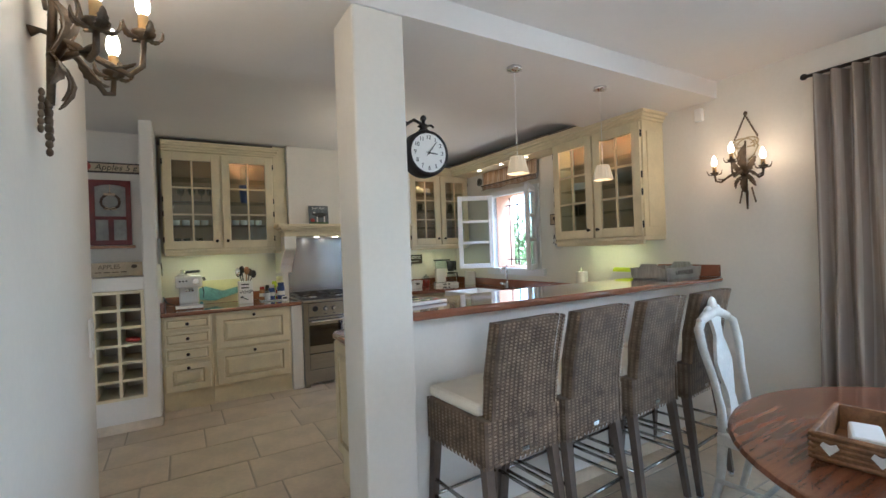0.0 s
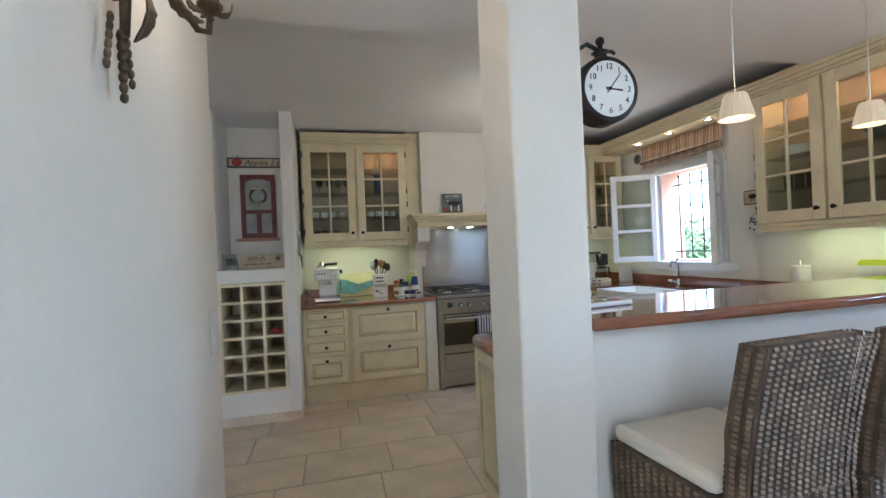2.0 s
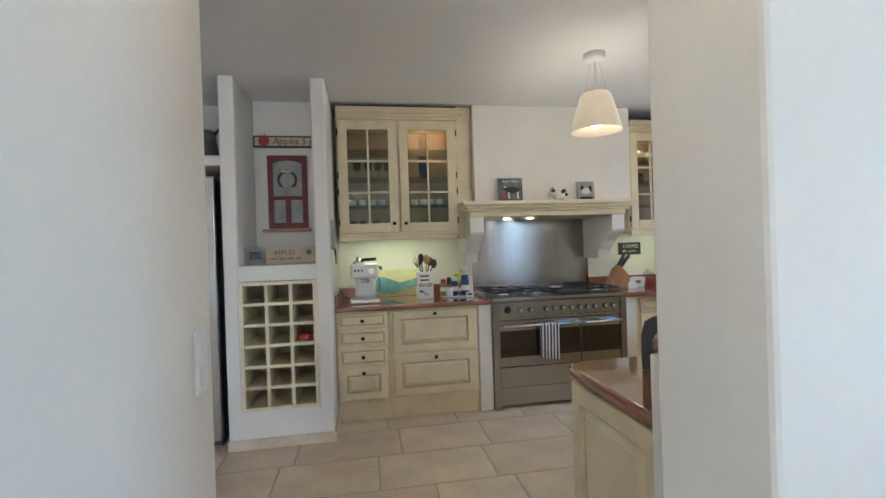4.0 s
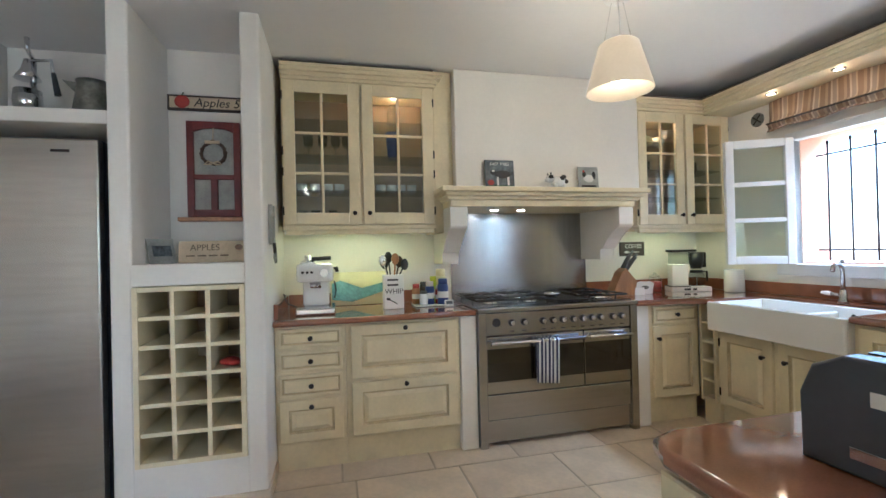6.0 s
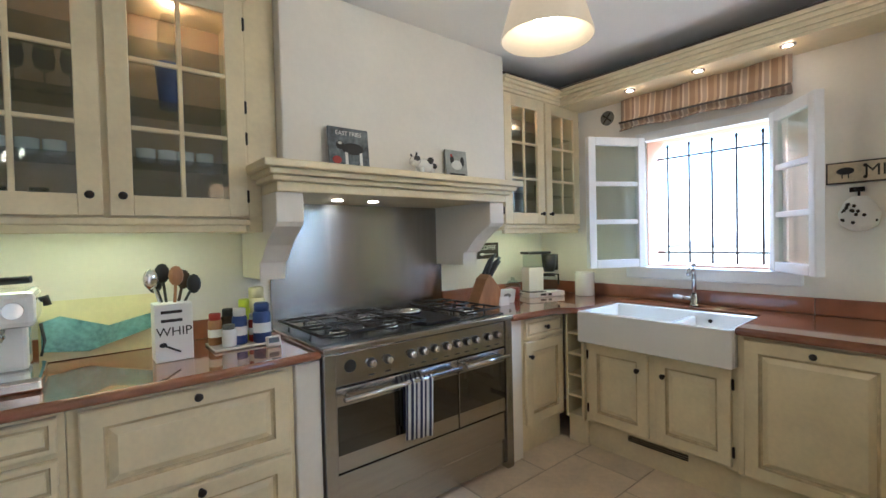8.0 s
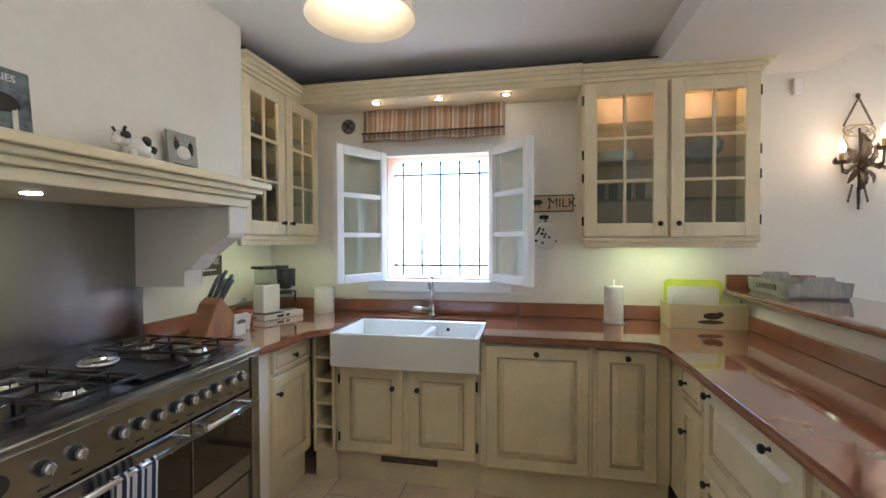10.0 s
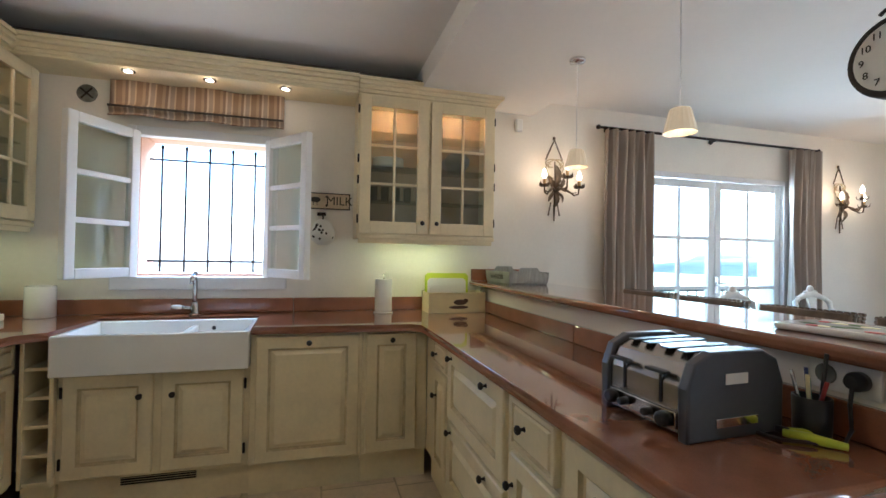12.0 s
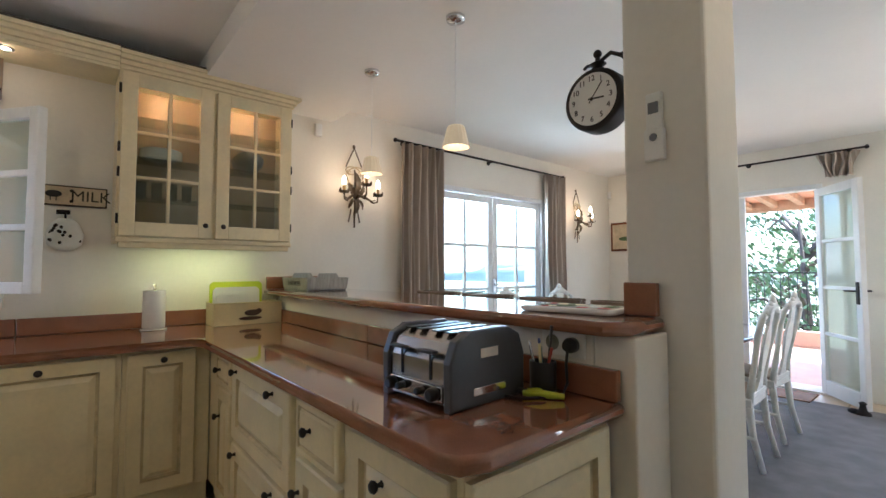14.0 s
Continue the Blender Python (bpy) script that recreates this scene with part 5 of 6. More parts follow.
# ---- niche beside the fridge ----
NB = -0.401
r = root("wall_sign", pose(-4.02, NB, 2.285), "wooden sign with a red apple and painted words", "sign")
Build(DARKBOARD).box(-0.26, 0.26, -0.02, 0, -0.048, 0.048, bev=0.003).done("border", r)
Build(BOARD).box(-0.245, 0.245, -0.024, -0.0205, -0.034, 0.034).done("face", r)
words("Apples 5 ¢", 0.075, r, pose(0.05, -0.0255, 0, 90), INK, shear=0.25)
Build(REDINK, LEAF).ball((-0.175, -0.022, 0.004), 0.042, s=(1.1, 0.25, 1)).tube([(-0.175, -0.025, 0.04), (-0.165, -0.025, 0.062)], 0.004, 1).done("painted_apple", r)
r = root("door_picture", pose(-4.02, NB, 1.57), "small red shutter door with twig wreath and ledge", "wall decor")
b = Build(RED)
for x0, x1, z0, z1 in ((-0.155, -0.115, 0, 0.60), (0.115, 0.155, 0, 0.60), (-0.115, 0.115, 0, 0.045), (-0.115, 0.115, 0.235, 0.265), (-0.02, 0.02, 0.045, 0.235)):
    b.box(x0, x1, -0.03, -0.004, z0, z1, bev=0.003)
b.prism([(-0.115, 0.60), (-0.115, 0.535), (-0.06, 0.555), (0, 0.56), (0.06, 0.555), (0.115, 0.535), (0.115, 0.60)], -0.029, -0.005, "y")
b.done("shutter", r)
Build(GREYWOOD).box(-0.115, 0.115, -0.012, -0.002, 0.04, 0.56).done("backing", r)
Build(OAK).box(-0.20, 0.18, -0.07, 0, -0.03, -0.005, bev=0.004).done("ledge", r)
b = Build(BARK, BOARD)
rng = random.Random(2)
for k in range(5):
    pts = [((0.07 + rng.uniform(-0.008, 0.008)) * math.cos(q), -0.035 + rng.uniform(-0.006, 0.006), 0.40 + (0.07 + rng.uniform(-0.008, 0.008)) * math.sin(q)) for q in [i * 0.4 for i in range(17)]]
    b.tube(pts, 0.007, seg=5)
for s in (-1, 1):
    b.tube([(0, -0.045, 0.335), (s * 0.03, -0.05, 0.345), (s * 0.05, -0.05, 0.325), (s * 0.02, -0.048, 0.325), (0, -0.045, 0.335)], 0.006, 1, 5)
b.box(-0.045, 0.04, -0.05, -0.044, 0.455, 0.475, 1).tube([(0, -0.03, 0.56), (0, -0.04, 0.47)], 0.003, 1, 5)
b.done("wreath", r)
r = root("crate_sign", pose(-3.97, -0.66, 1.286), "aged crate board printed with faded lettering", "sign")
Build(BOARD, BRONZE).box(-0.19, 0.19, -0.006, 0.006, 0, 0.125, bev=0.002, turn=pose(0, 0, 0, -8)).done("crate_board", r)
words("APPLES", 0.05, r, pose(-0.05, -0.0005, 0.085, 82), BRONZE)
b = Build(BRONZE)
for k in range(4):
    b.box(-0.15 + 0.06 * k, -0.105 + 0.06 * k, -0.0075, -0.006, 0.035, 0.043, turn=pose(0, 0, 0, -8))
b.ball((0.13, 0.004, 0.085), 0.022, s=(1, 0.05, 0.8))
b.done("print_marks", r)
r = root("leaning_picture", pose(-4.215, -0.72, 1.286, 0, 0, 62), "small grey picture leaning in the niche", "picture")
Build(GREYWOOD, SLATE).box(-0.085, 0.085, -0.006, 0.006, 0, 0.14, turn=pose(0, 0, 0, -12)).box(-0.06, 0.06, -0.009, -0.0065, 0.04, 0.10, 1, turn=pose(0, 0, 0, -12)).done("plaque", r)
r = root("jug", pose(-4.58, -0.62, 2.061), "tall zinc jug with a dark loop handle", "jug")
b = Build(TIN, IRON, REDINK)
b.lathe([(0.105, 0), (0.105, 0.02), (0.09, 0.12), (0.075, 0.22), (0.08, 0.245), (0.072, 0.24), (0.06, 0.05)], seg=28)
b.prism([(-0.07, 0.17), (-0.14, 0.245), (-0.07, 0.235)], -0.02, 0.02, "y")
b.tube([(0.07, 0, 0.22), (0.11, 0, 0.27), (0.15, 0, 0.25), (0.145, 0, 0.16), (0.10, 0, 0.04)], 0.009, 1)
b.done("pitcher", r)
r = root("juice_press", pose(-4.90, -0.60, 2.061), "chrome lever citrus press", "juicer")
b = Build(CHROME, BLACK)
b.lathe([(0.08, 0), (0.08, 0.015), (0.02, 0.025)]).tube([(0, 0.05, 0.01), (0, 0.05, 0.38)], 0.014).tube([(0, 0.05, 0.38), (0, 0, 0.42), (0, 0, 0.48)], 0.012)
b.lathe([(0.03, 0.06), (0.06, 0.08), (0.065, 0.13), (0.06, 0.19), (0.05, 0.15)]).lathe([(0.06, 0.25), (0.03, 0.30), (0.015, 0.36)])
b.tube([(0, 0.04, 0.37), (0.10, 0.02, 0.37), (0.12, 0, 0.29)], 0.009).tube([(0.12, 0, 0.29), (0.14, 0, 0.17)], [0.012, 0.017], 1)
b.done("press", r)
r = root("key_rack", pose(-3.655, -0.72, 1.36, 0, 0, 90), "small slate-green wooden key rack with hanging keys", "key rack")
b = Build(GREYWOOD, TIN, IRON)
b.box(-0.07, 0.07, -0.018, 0, 0.03, 0.06).box(-0.07, 0.07, -0.018, 0, 0.19, 0.215).box(-0.06, -0.035, -0.02, 0, 0.02, 0.25).box(0.035, 0.06, -0.02, 0, 0.02, 0.25).box(-0.034, 0.034, -0.01, 0, 0.06, 0.19, 1)
for k in range(4):
    b.tube([(-0.05 + 0.033 * k, -0.02, 0.03), (-0.05 + 0.033 * k, -0.025, -0.03 - 0.02 * (k % 2))], 0.004, 2, 5).ball((-0.05 + 0.033 * k, -0.025, -0.05 - 0.02 * (k % 2)), 0.016, 1, (1, 0.3, 1.4), 8)
b.done("rack", r)

# ---- left worktop things ----
CT = 0.927
r = root("espresso_machine", pose(-3.42, -0.36, CT), "white and chrome home espresso machine", "coffee machine")
b = Build(CERAMIC, CHROME, BLACK)
b.box(-0.125, 0.125, -0.17, 0.13, 0, 0.045, 1, bev=0.01).box(-0.085, 0.085, -0.02, 0.12, 0.045, 0.22, bev=0.015).box(-0.115, 0.115, -0.15, 0.13, 0.21, 0.33, bev=0.02)
b.lathe([(0.035, 0.205), (0.035, 0.175), (0.03, 0.17)], at=(0, -0.09, 0), m=1).tube([(0, -0.09, 0.185), (0.03, -0.2, 0.185)], 0.01, 1)
b.lathe([(0.05, 0.33), (0.045, 0.345), (0.02, 0.355), (0.022, 0.385)], at=(-0.05, 0, 0), m=1).tube([(-0.02, -0.02, 0.36), (0.1, -0.05, 0.365)], 0.014, 2)
b.lathe([(0.028, 0), (0.026, 0.008)], at=(0.06, -0.152, 0.27), m=1, turn=pose(0, 0, 0, 90))
for k in range(3):
    b.lathe([(0.009, 0), (0.008, 0.01)], at=(-0.075 + 0.028 * k, -0.152, 0.275), m=2, turn=pose(0, 0, 0, 90), seg=10)
b.tube([(0.12, -0.05, 0.29), (0.135, -0.05, 0.30), (0.14, -0.05, 0.27)], 0.012, 2).tube([(0.12, -0.06, 0.21), (0.13, -0.08, 0.15), (0.12, -0.09, 0.10)], 0.005, 2)
b.done("machine", r)
Build(BLACK).tube([(-0.12, 0.05, 0.03), (-0.19, 0.05, 0.06), (-0.22, 0.1, 0.12), (-0.215, 0.2, 0.1)], 0.005).done("cord", r)
r = root("glass_board", pose(-3.12, -0.06, CT), "painted glass board in aqua and yellow leaning on the wall", "board")
Build(YELLOW, AQUA).box(-0.21, 0.21, -0.006, 0.0, 0.002, 0.25, turn=pose(0, 0, 0, -6)).prism([(-0.2, 0.05), (-0.05, 0.03), (0.18, 0.10), (0.19, 0.17), (0.02, 0.13), (-0.14, 0.19), (-0.2, 0.17)], -0.031, -0.028, "y", 1).done("sheet", r)
r = root("utensil_tin", pose(-2.90, -0.36, CT), "white tin of kitchen utensils with printed writing", "utensil holder")
Build(PAPER, INK).box(-0.068, 0.068, -0.055, 0.055, 0, 0.235, bev=0.004).tube([(-0.04, -0.057, 0.07), (0.02, -0.057, 0.035)], 0.004, 1, 5).ball((-0.04, -0.057, 0.07), 0.014, 1, (1, 0.2, 0.7), 8).done("tin", r)
words("WHIP", 0.05, r, pose(0, -0.0562, 0.12, 90), INK)
b = Build(INK)
for z in (0.16, 0.195):
    b.box(-0.045, 0.03, -0.0562, -0.055, z, z + 0.012)
b.done("print_marks", r)
for k, (x, y, m, h) in enumerate(((-0.04, 0, CHROME, 0.1), (-0.015, 0.02, BLACK, 0.12), (0.01, -0.02, OAK, 0.11), (0.03, 0.02, BARK, 0.09), (0.05, 0.0, BLACK, 0.07), (-0.03, 0.03, BLACK, 0.08))):
    u = Build(m)
    u.tube([(x * 0.6, y, 0.06), (x, y, 0.235), (x * 1.5, y * 1.2, 0.235 + h * 0.7)], 0.006, seg=6).ball((x * 1.7, y * 1.3, 0.235 + h), 0.028, s=(1, 0.35, 1.5), seg=8)
    u.done("utensil", r)
r = root("spice_tray", pose(-2.63, -0.30, CT), "white square tray beside the hob", "tray")
Build(CERAMIC).prism([(-0.12, -0.10), (0.12, -0.10), (0.12, 0.10), (-0.12, 0.10)], 0, 0.012, bev=0.005).done("plate", r)
for x, y, h, rad, mm, lid in ((-0.09, 0.03, 0.11, 0.026, OAK, REDINK), (-0.05, -0.05, 0.075, 0.026, PAPER, TIN), (0.0, -0.03, 0.125, 0.028, BLUE, CHALK), (0.04, 0.04, 0.15, 0.025, LIME, LIME), (0.065, -0.02, 0.10, 0.02, REDINK, CHALK), (0.10, 0.05, 0.19, 0.036, YELLOW, YELLOW), (0.09, -0.06, 0.14, 0.034, BLUE, BLUE), (-0.03, 0.05, 0.12, 0.025, BARK, INK)):
    h, rad = h * 1.3, rad * 1.15
    j = root("spice_jar", pose(-2.63 + x, -0.30 + y, CT + 0.0125), "small labelled seasoning jar on the tray", "jar", "seasoning jars")
    Build(mm, lid, PAPER).lathe([(rad * 0.9, 0), (rad, 0.006), (rad, h * 0.74), (rad * 0.8, h * 0.8)]).lathe([(rad * 0.84, h * 0.78), (rad * 0.84, h * 0.97), (rad * 0.7, h)], m=1).lathe([(rad + 0.0006, h * 0.25), (rad + 0.0006, h * 0.5)], m=2, caps=False).done("container", j)
t = root("timer", pose(-2.52, -0.46, CT), "white digital kitchen timer on a stand", "timer")
Build(PAPER, GREY).box(-0.032, 0.032, -0.012, 0.012, 0, 0.05, bev=0.006, turn=pose(0, 0, 0, -15)).box(-0.022, 0.022, -0.0145, -0.0125, 0.018, 0.04, 1, turn=pose(0, 0, 0, -15)).done("case", t)

# ---- mantel things ----
MZ = 1.749
def plaque(x, w, h, label, m=SLATE):
    r = root("picture_plaque", pose(x, -0.50, MZ, -5), label, "plaque", "plaques on the mantel")
    Build(m).box(-w / 2, w / 2, 0, 0.012, 0, h, bev=0.002).done("tile", r)
    return r
r = plaque(-2.13, 0.22, 0.215, "slate-coloured farm plaque with black and white cow")
Build(INK, CHALK, LEAF, REDINK).ball((0.02, -0.001, 0.11), 0.05, s=(1.25, 0.05, 0.6)).ball((-0.05, -0.001, 0.125), 0.022, s=(1, 0.06, 1)).ball((-0.05, -0.002, 0.135), 0.012, 1, (1, 0.1, 0.6)).box(-0.025, -0.01, -0.002, 0, 0.03, 0.10, 1).box(0.055, 0.07, -0.002, 0, 0.03, 0.10, 1).box(-0.1, 0.1, -0.0015, 0, 0.01, 0.03, 2).ball((-0.07, -0.001, 0.05), 0.025, 3, (1, 0.05, 0.8)).done("painted_cow", r)
words("EAST FRIES", 0.03, r, pose(0, -0.001, 0.185, 90), CHALK)
r = plaque(-1.42, 0.165, 0.18, "weathered plaque painted with a grey rooster", GREYWOOD)
Build(CHALK, INK, REDINK).ball((0, -0.001, 0.09), 0.038, s=(1.2, 0.05, 0.8)).ball((-0.035, -0.001, 0.12), 0.02, 1, (0.8, 0.06, 1.3)).ball((0.045, -0.001, 0.115), 0.022, 1, (0.7, 0.06, 1.4)).ball((-0.04, -0.002, 0.145), 0.009, 2, (1, 0.1, 1)).box(-0.06, 0.06, -0.001, 0, 0.02, 0.04, 1).done("painted_rooster", r)
r = root("cow_figurine", pose(-1.69, -0.53, MZ) @ Matrix.Scale(1.4, 4), "small black and white ceramic cow figurine", "figurine")
b = Build(CERAMIC, INK)
b.ball((0, 0, 0.04), 0.035, s=(1.25, 0.8, 0.85)).ball((-0.05, -0.005, 0.055), 0.022).ball((-0.068, -0.008, 0.048), 0.012)
for x in (-0.025, 0.025):
    for y in (-0.014, 0.014):
        b.lathe([(0.011, 0), (0.010, 0.03)], at=(x, y, 0), seg=8)
for x, y, z in ((0.01, -0.02, 0.055), (0.035, -0.014, 0.04), (-0.052, -0.02, 0.062), (0.03, 0.0, 0.066)):
    b.ball((x, y, z), 0.015, 1, (1, 0.7, 0.8), 8)
for s in (-1, 1):
    b.tube([(-0.05, s * 0.012, 0.072), (-0.053, s * 0.02, 0.085)], 0.004, 1, 5)
b.done("cow", r)

# ---- corner worktop things ----
r = root("coffee_sign", pose(-0.70, -0.003, 1.235), "dark wooden sign with pale coffee lettering", "sign")
Build(DARKBOARD).box(-0.125, 0.125, -0.012, 0, 0, 0.125, bev=0.002).done("face", r)
words("COFFEE", 0.05, r, pose(0.01, -0.013, 0.085, 90), CHALK)
Build(CHALK).ball((-0.06, -0.013, 0.035), 0.016, s=(1.5, 0.1, 0.7)).box(-0.05, 0.07, -0.014, -0.012, 0.031, 0.038).done("painted_spoon", r)
r = root("knife_block", pose(-1.01, -0.30, CT, 0, 0, -8) @ Matrix.Scale(1.25, 4), "slanted wooden knife block with dark-handled knives", "knife block")
Build(OAK).prism([(-0.10, 0), (0.06, 0), (0.07, 0.09), (0.0, 0.175), (-0.03, 0.15)], -0.05, 0.05, "y", bev=0.004).done("block", r)
for k in range(5):
    x, y = 0.0 + 0.015 * (k % 2), -0.03 + 0.018 * k
    Build(GREY).tube([(x, y, 0.145 + 0.01 * (k % 2)), (x + 0.06, y, 0.225 + 0.02 * (k % 3)), (x + 0.08, y, 0.245 + 0.02 * (k % 3))], [0.009, 0.010, 0.008], seg=6).done("knife", r)
r = root("recipe_stand", pose(-0.83, -0.33, CT, 0, 0, -12), "white ceramic card stand with painted spray", "card stand")
Build(CERAMIC, TIN).prism([(-0.06, 0), (0.06, 0), (0.075, 0.09), (0.04, 0.105), (0, 0.10), (-0.04, 0.105), (-0.075, 0.09)], -0.01, 0.005, "y", bev=0.002).ball((0, -0.0115, 0.055), 0.022, 1, (1.5, 0.08, 0.7)).done("plate", r)
r = root("card", pose(-0.925, -0.40, CT, 0, 0, -8), "small folded white card", "card")
Build(PAPER).box(-0.038, 0.038, -0.003, 0, 0, 0.062, turn=pose(0, 0, 0, -8)).box(-0.038, 0.038, 0, 0.003, 0, 0.06, turn=pose(0, 0.015, 0, 10)).done("fold", r)
r = root("coffee_jar", pose(-0.64, -0.22, CT), "glass coffee storage jar with rose print", "jar")
Build(TUMBLER, REDINK, CHROME).lathe([(0.05, 0), (0.056, 0.01), (0.056, 0.11), (0.04, 0.125)]).lathe([(0.05, 0.005), (0.053, 0.01), (0.053, 0.085), (0.04, 0.09)], m=1).lathe([(0.042, 0.126), (0.04, 0.135), (0.015, 0.15), (0.012, 0.165)]).done("jar_glass", r)
words("COFFEE", 0.026, r, pose(0, -0.0575, 0.035, 90), INK)
r = root("coffee_maker", pose(-0.36, -0.26, CT, 0, 0, -20), "white and black filter coffee maker with glass jug", "coffee maker")
b = Build(PAPER, BLACK, TUMBLER)
b.box(-0.15, 0.17, -0.085, 0.075, 0, 0.04, bev=0.005).box(-0.15, -0.0, -0.09, 0.08, 0.0405, 0.045, 1).box(-0.13, 0.0, -0.05, 0.06, 0.0455, 0.23, bev=0.004)
b.box(-0.125, 0.02, -0.045, 0.055, 0.231, 0.335, 2, bev=0.006).box(-0.14, 0.07, -0.055, 0.065, 0.336, 0.355, 1, bev=0.004)
b.lathe([(0.04, 0.19), (0.055, 0.24), (0.06, 0.33)], at=(0.085, 0, 0), m=1).box(0.13, 0.16, -0.02, 0.02, 0.20, 0.33, 1, bev=0.008)
b.lathe([(0.055, 0.045), (0.062, 0.07), (0.06, 0.13), (0.048, 0.155)], at=(0.085, 0, 0), m=2).lathe([(0.05, 0.156), (0.05, 0.175), (0.03, 0.18)], at=(0.085, 0, 0), m=1)
b.tube([(0.13, 0, 0.165), (0.17, 0, 0.165), (0.17, 0, 0.08)], 0.008, 1).box(-0.05, 0.0, -0.087, -0.0855, 0.012, 0.028, 1).box(0.02, 0.05, -0.087, -0.0855, 0.012, 0.028, 1)
b.done("brewer", r)
r = root("crock", pose(-0.11, -0.50, CT), "plain white ceramic storage crock", "crock")
Build(CERAMIC).lathe([(0.07, 0), (0.075, 0.006), (0.073, 0.18), (0.068, 0.185), (0.066, 0.17), (0.064, 0.02)], seg=28).done("pot", r)

# ---- window wall things ----
r = root("vent_fan", pose(-0.002, -0.655, 2.30, 0, 0, -90), "round dark extractor vent with crossed grille", "vent")
Build(TIN, INK).lathe([(0.055, 0), (0.055, 0.008), (0.045, 0.010)], turn=pose(0, 0, 0, 90)).box(-0.045, 0.045, -0.014, -0.0105, -0.005, 0.005, 1, turn=pose(0, 0, 0, 0, 40)).box(-0.045, 0.045, -0.0135, -0.0105, -0.005, 0.005, 1, turn=pose(0, 0, 0, 0, -50)).done("cover", r)
r = root("milk_sign", pose(-0.002, -2.12, 1.70, 0, 0, -90), "cream wooden milk sign with a small cow", "sign")
Build(BOARD, DARKBOARD).box(-0.17, 0.15, -0.016, 0, -0.058, 0.058, 1, bev=0.002).box(-0.162, 0.142, -0.018, -0.0165, -0.05, 0.05).done("face", r)
words("MILK", 0.085, r, pose(0.075, -0.0187, 0, 90), INK)
Build(INK).ball((-0.09, -0.0185, 0.008), 0.028, s=(1.3, 0.05, 0.7)).box(-0.105, -0.10, -0.019, -0.018, -0.03, 0.0).box(-0.08, -0.075, -0.019, -0.018, -0.03, 0.0).ball((-0.012, -0.0185, 0.03), 0.009, s=(1, 0.1, 1)).ball((-0.012, -0.0185, -0.03), 0.009, s=(1, 0.1, 1)).done("painted_cow", r)
r = root("spotted_mitt", pose(-0.002, -2.085, 1.37, 0, 0, -90), "white oven mitt with black spots hanging on a hook", "oven mitt")
b = Build(PAPER, INK, IRON)
b.lathe([(0.03, 0.02), (0.075, 0.05), (0.085, 0.11), (0.06, 0.17), (0.03, 0.20)], at=(0, -0.03, 0), squash=0.32, seg=18)
rng = random.Random(8)
for k in range(16):
    a, z = rng.uniform(-1.2, 1.2), rng.uniform(0.05, 0.16)
    b.ball((0.07 * math.sin(a), -0.032 - 0.025 * math.cos(a), z), 0.009, 1, (1, 0.4, 1), 6)
b.tube([(0, -0.03, 0.2), (0, -0.03, 0.23), (-0.02, -0.01, 0.24)], 0.006, 2, 6).box(-0.04, 0.02, -0.012, 0, 0.225, 0.25, 2, bev=0.003)
b.done("mitt", r)
r = root("paper_towel", pose(-0.17, -2.50, CT), "white paper towel roll on an upright holder", "paper towel")
Build(PAPER).lathe([(0.02, 0.012), (0.058, 0.012), (0.059, 0.02), (0.057, 0.225), (0.055, 0.232), (0.02, 0.232)], seg=28).done("roll", r)
Build(CERAMIC, STEEL).lathe([(0.07, 0), (0.07, 0.008), (0.02, 0.011)]).tube([(0, 0, 0.01), (0, 0, 0.27)], 0.007, 1).done("holder", r)
r = root("bread_tin", pose(-0.17, -3.01, CT, 0, 0, -90), "pale yellow enamel tin with printed cow", "tin")
b = Build(YELLOW, BARK)
for x0, x1, y0, y1, z0, z1 in ((-0.21, 0.21, -0.10, -0.097, 0, 0.14), (-0.21, 0.21, 0.097, 0.10, 0, 0.14), (-0.21, -0.207, -0.097, 0.097, 0, 0.14), (0.207, 0.21, -0.097, 0.097, 0, 0.14), (-0.207, 0.207, -0.097, 0.097, 0, 0.003)):
    b.box(x0, x1, y0, y1, z0, z1)
b.tube([(-0.21, -0.10, 0.14), (0.21, -0.10, 0.14), (0.21, 0.10, 0.14), (-0.21, 0.10, 0.14), (-0.21, -0.10, 0.14)], 0.004, seg=6)
b.done("box_body", r)
Build(BARK).ball((0.02, -0.101, 0.075), 0.045, s=(1.1, 0.02, 0.45)).ball((0.06, -0.101, 0.085), 0.02, s=(1, 0.05, 0.8)).ball((0.01, -0.101, 0.04), 0.06, s=(1.2, 0.015, 0.2)).done("printed_cow", r)
for nm, m, x0, x1, y, h, lb in (("chopping_board", LIME, -0.20, 0.13, 0.06, 0.27, "lime green plastic chopping board"), ("chopping_board", PAPER, -0.19, 0.10, 0.02, 0.235, "white plastic chopping board"), ("chopping_board", PAPER, -0.18, 0.02, -0.03, 0.19, "small white chopping board")):
    t = root(nm, pose(-0.17, -3.01, CT + 0.004, 0, 0, -90), lb + " standing in the tin", "chopping board", "boards in the tin")
    Build(m).prism([(x0, 0), (x1, 0), (x1, h - 0.02), (x1 - 0.02, h), (x0 + 0.02, h), (x0, h - 0.02)], y, y + 0.008, "y").done("board", t)
BT = 1.141
r = root("lavender_tray", pose(-0.30, -3.44, BT, 0, 0, 180), "grey-washed wooden tray with handles and lettering", "tray")
b = Build(GREYWOOD)
b.box(-0.20, 0.20, -0.14, 0.14, 0, 0.012)
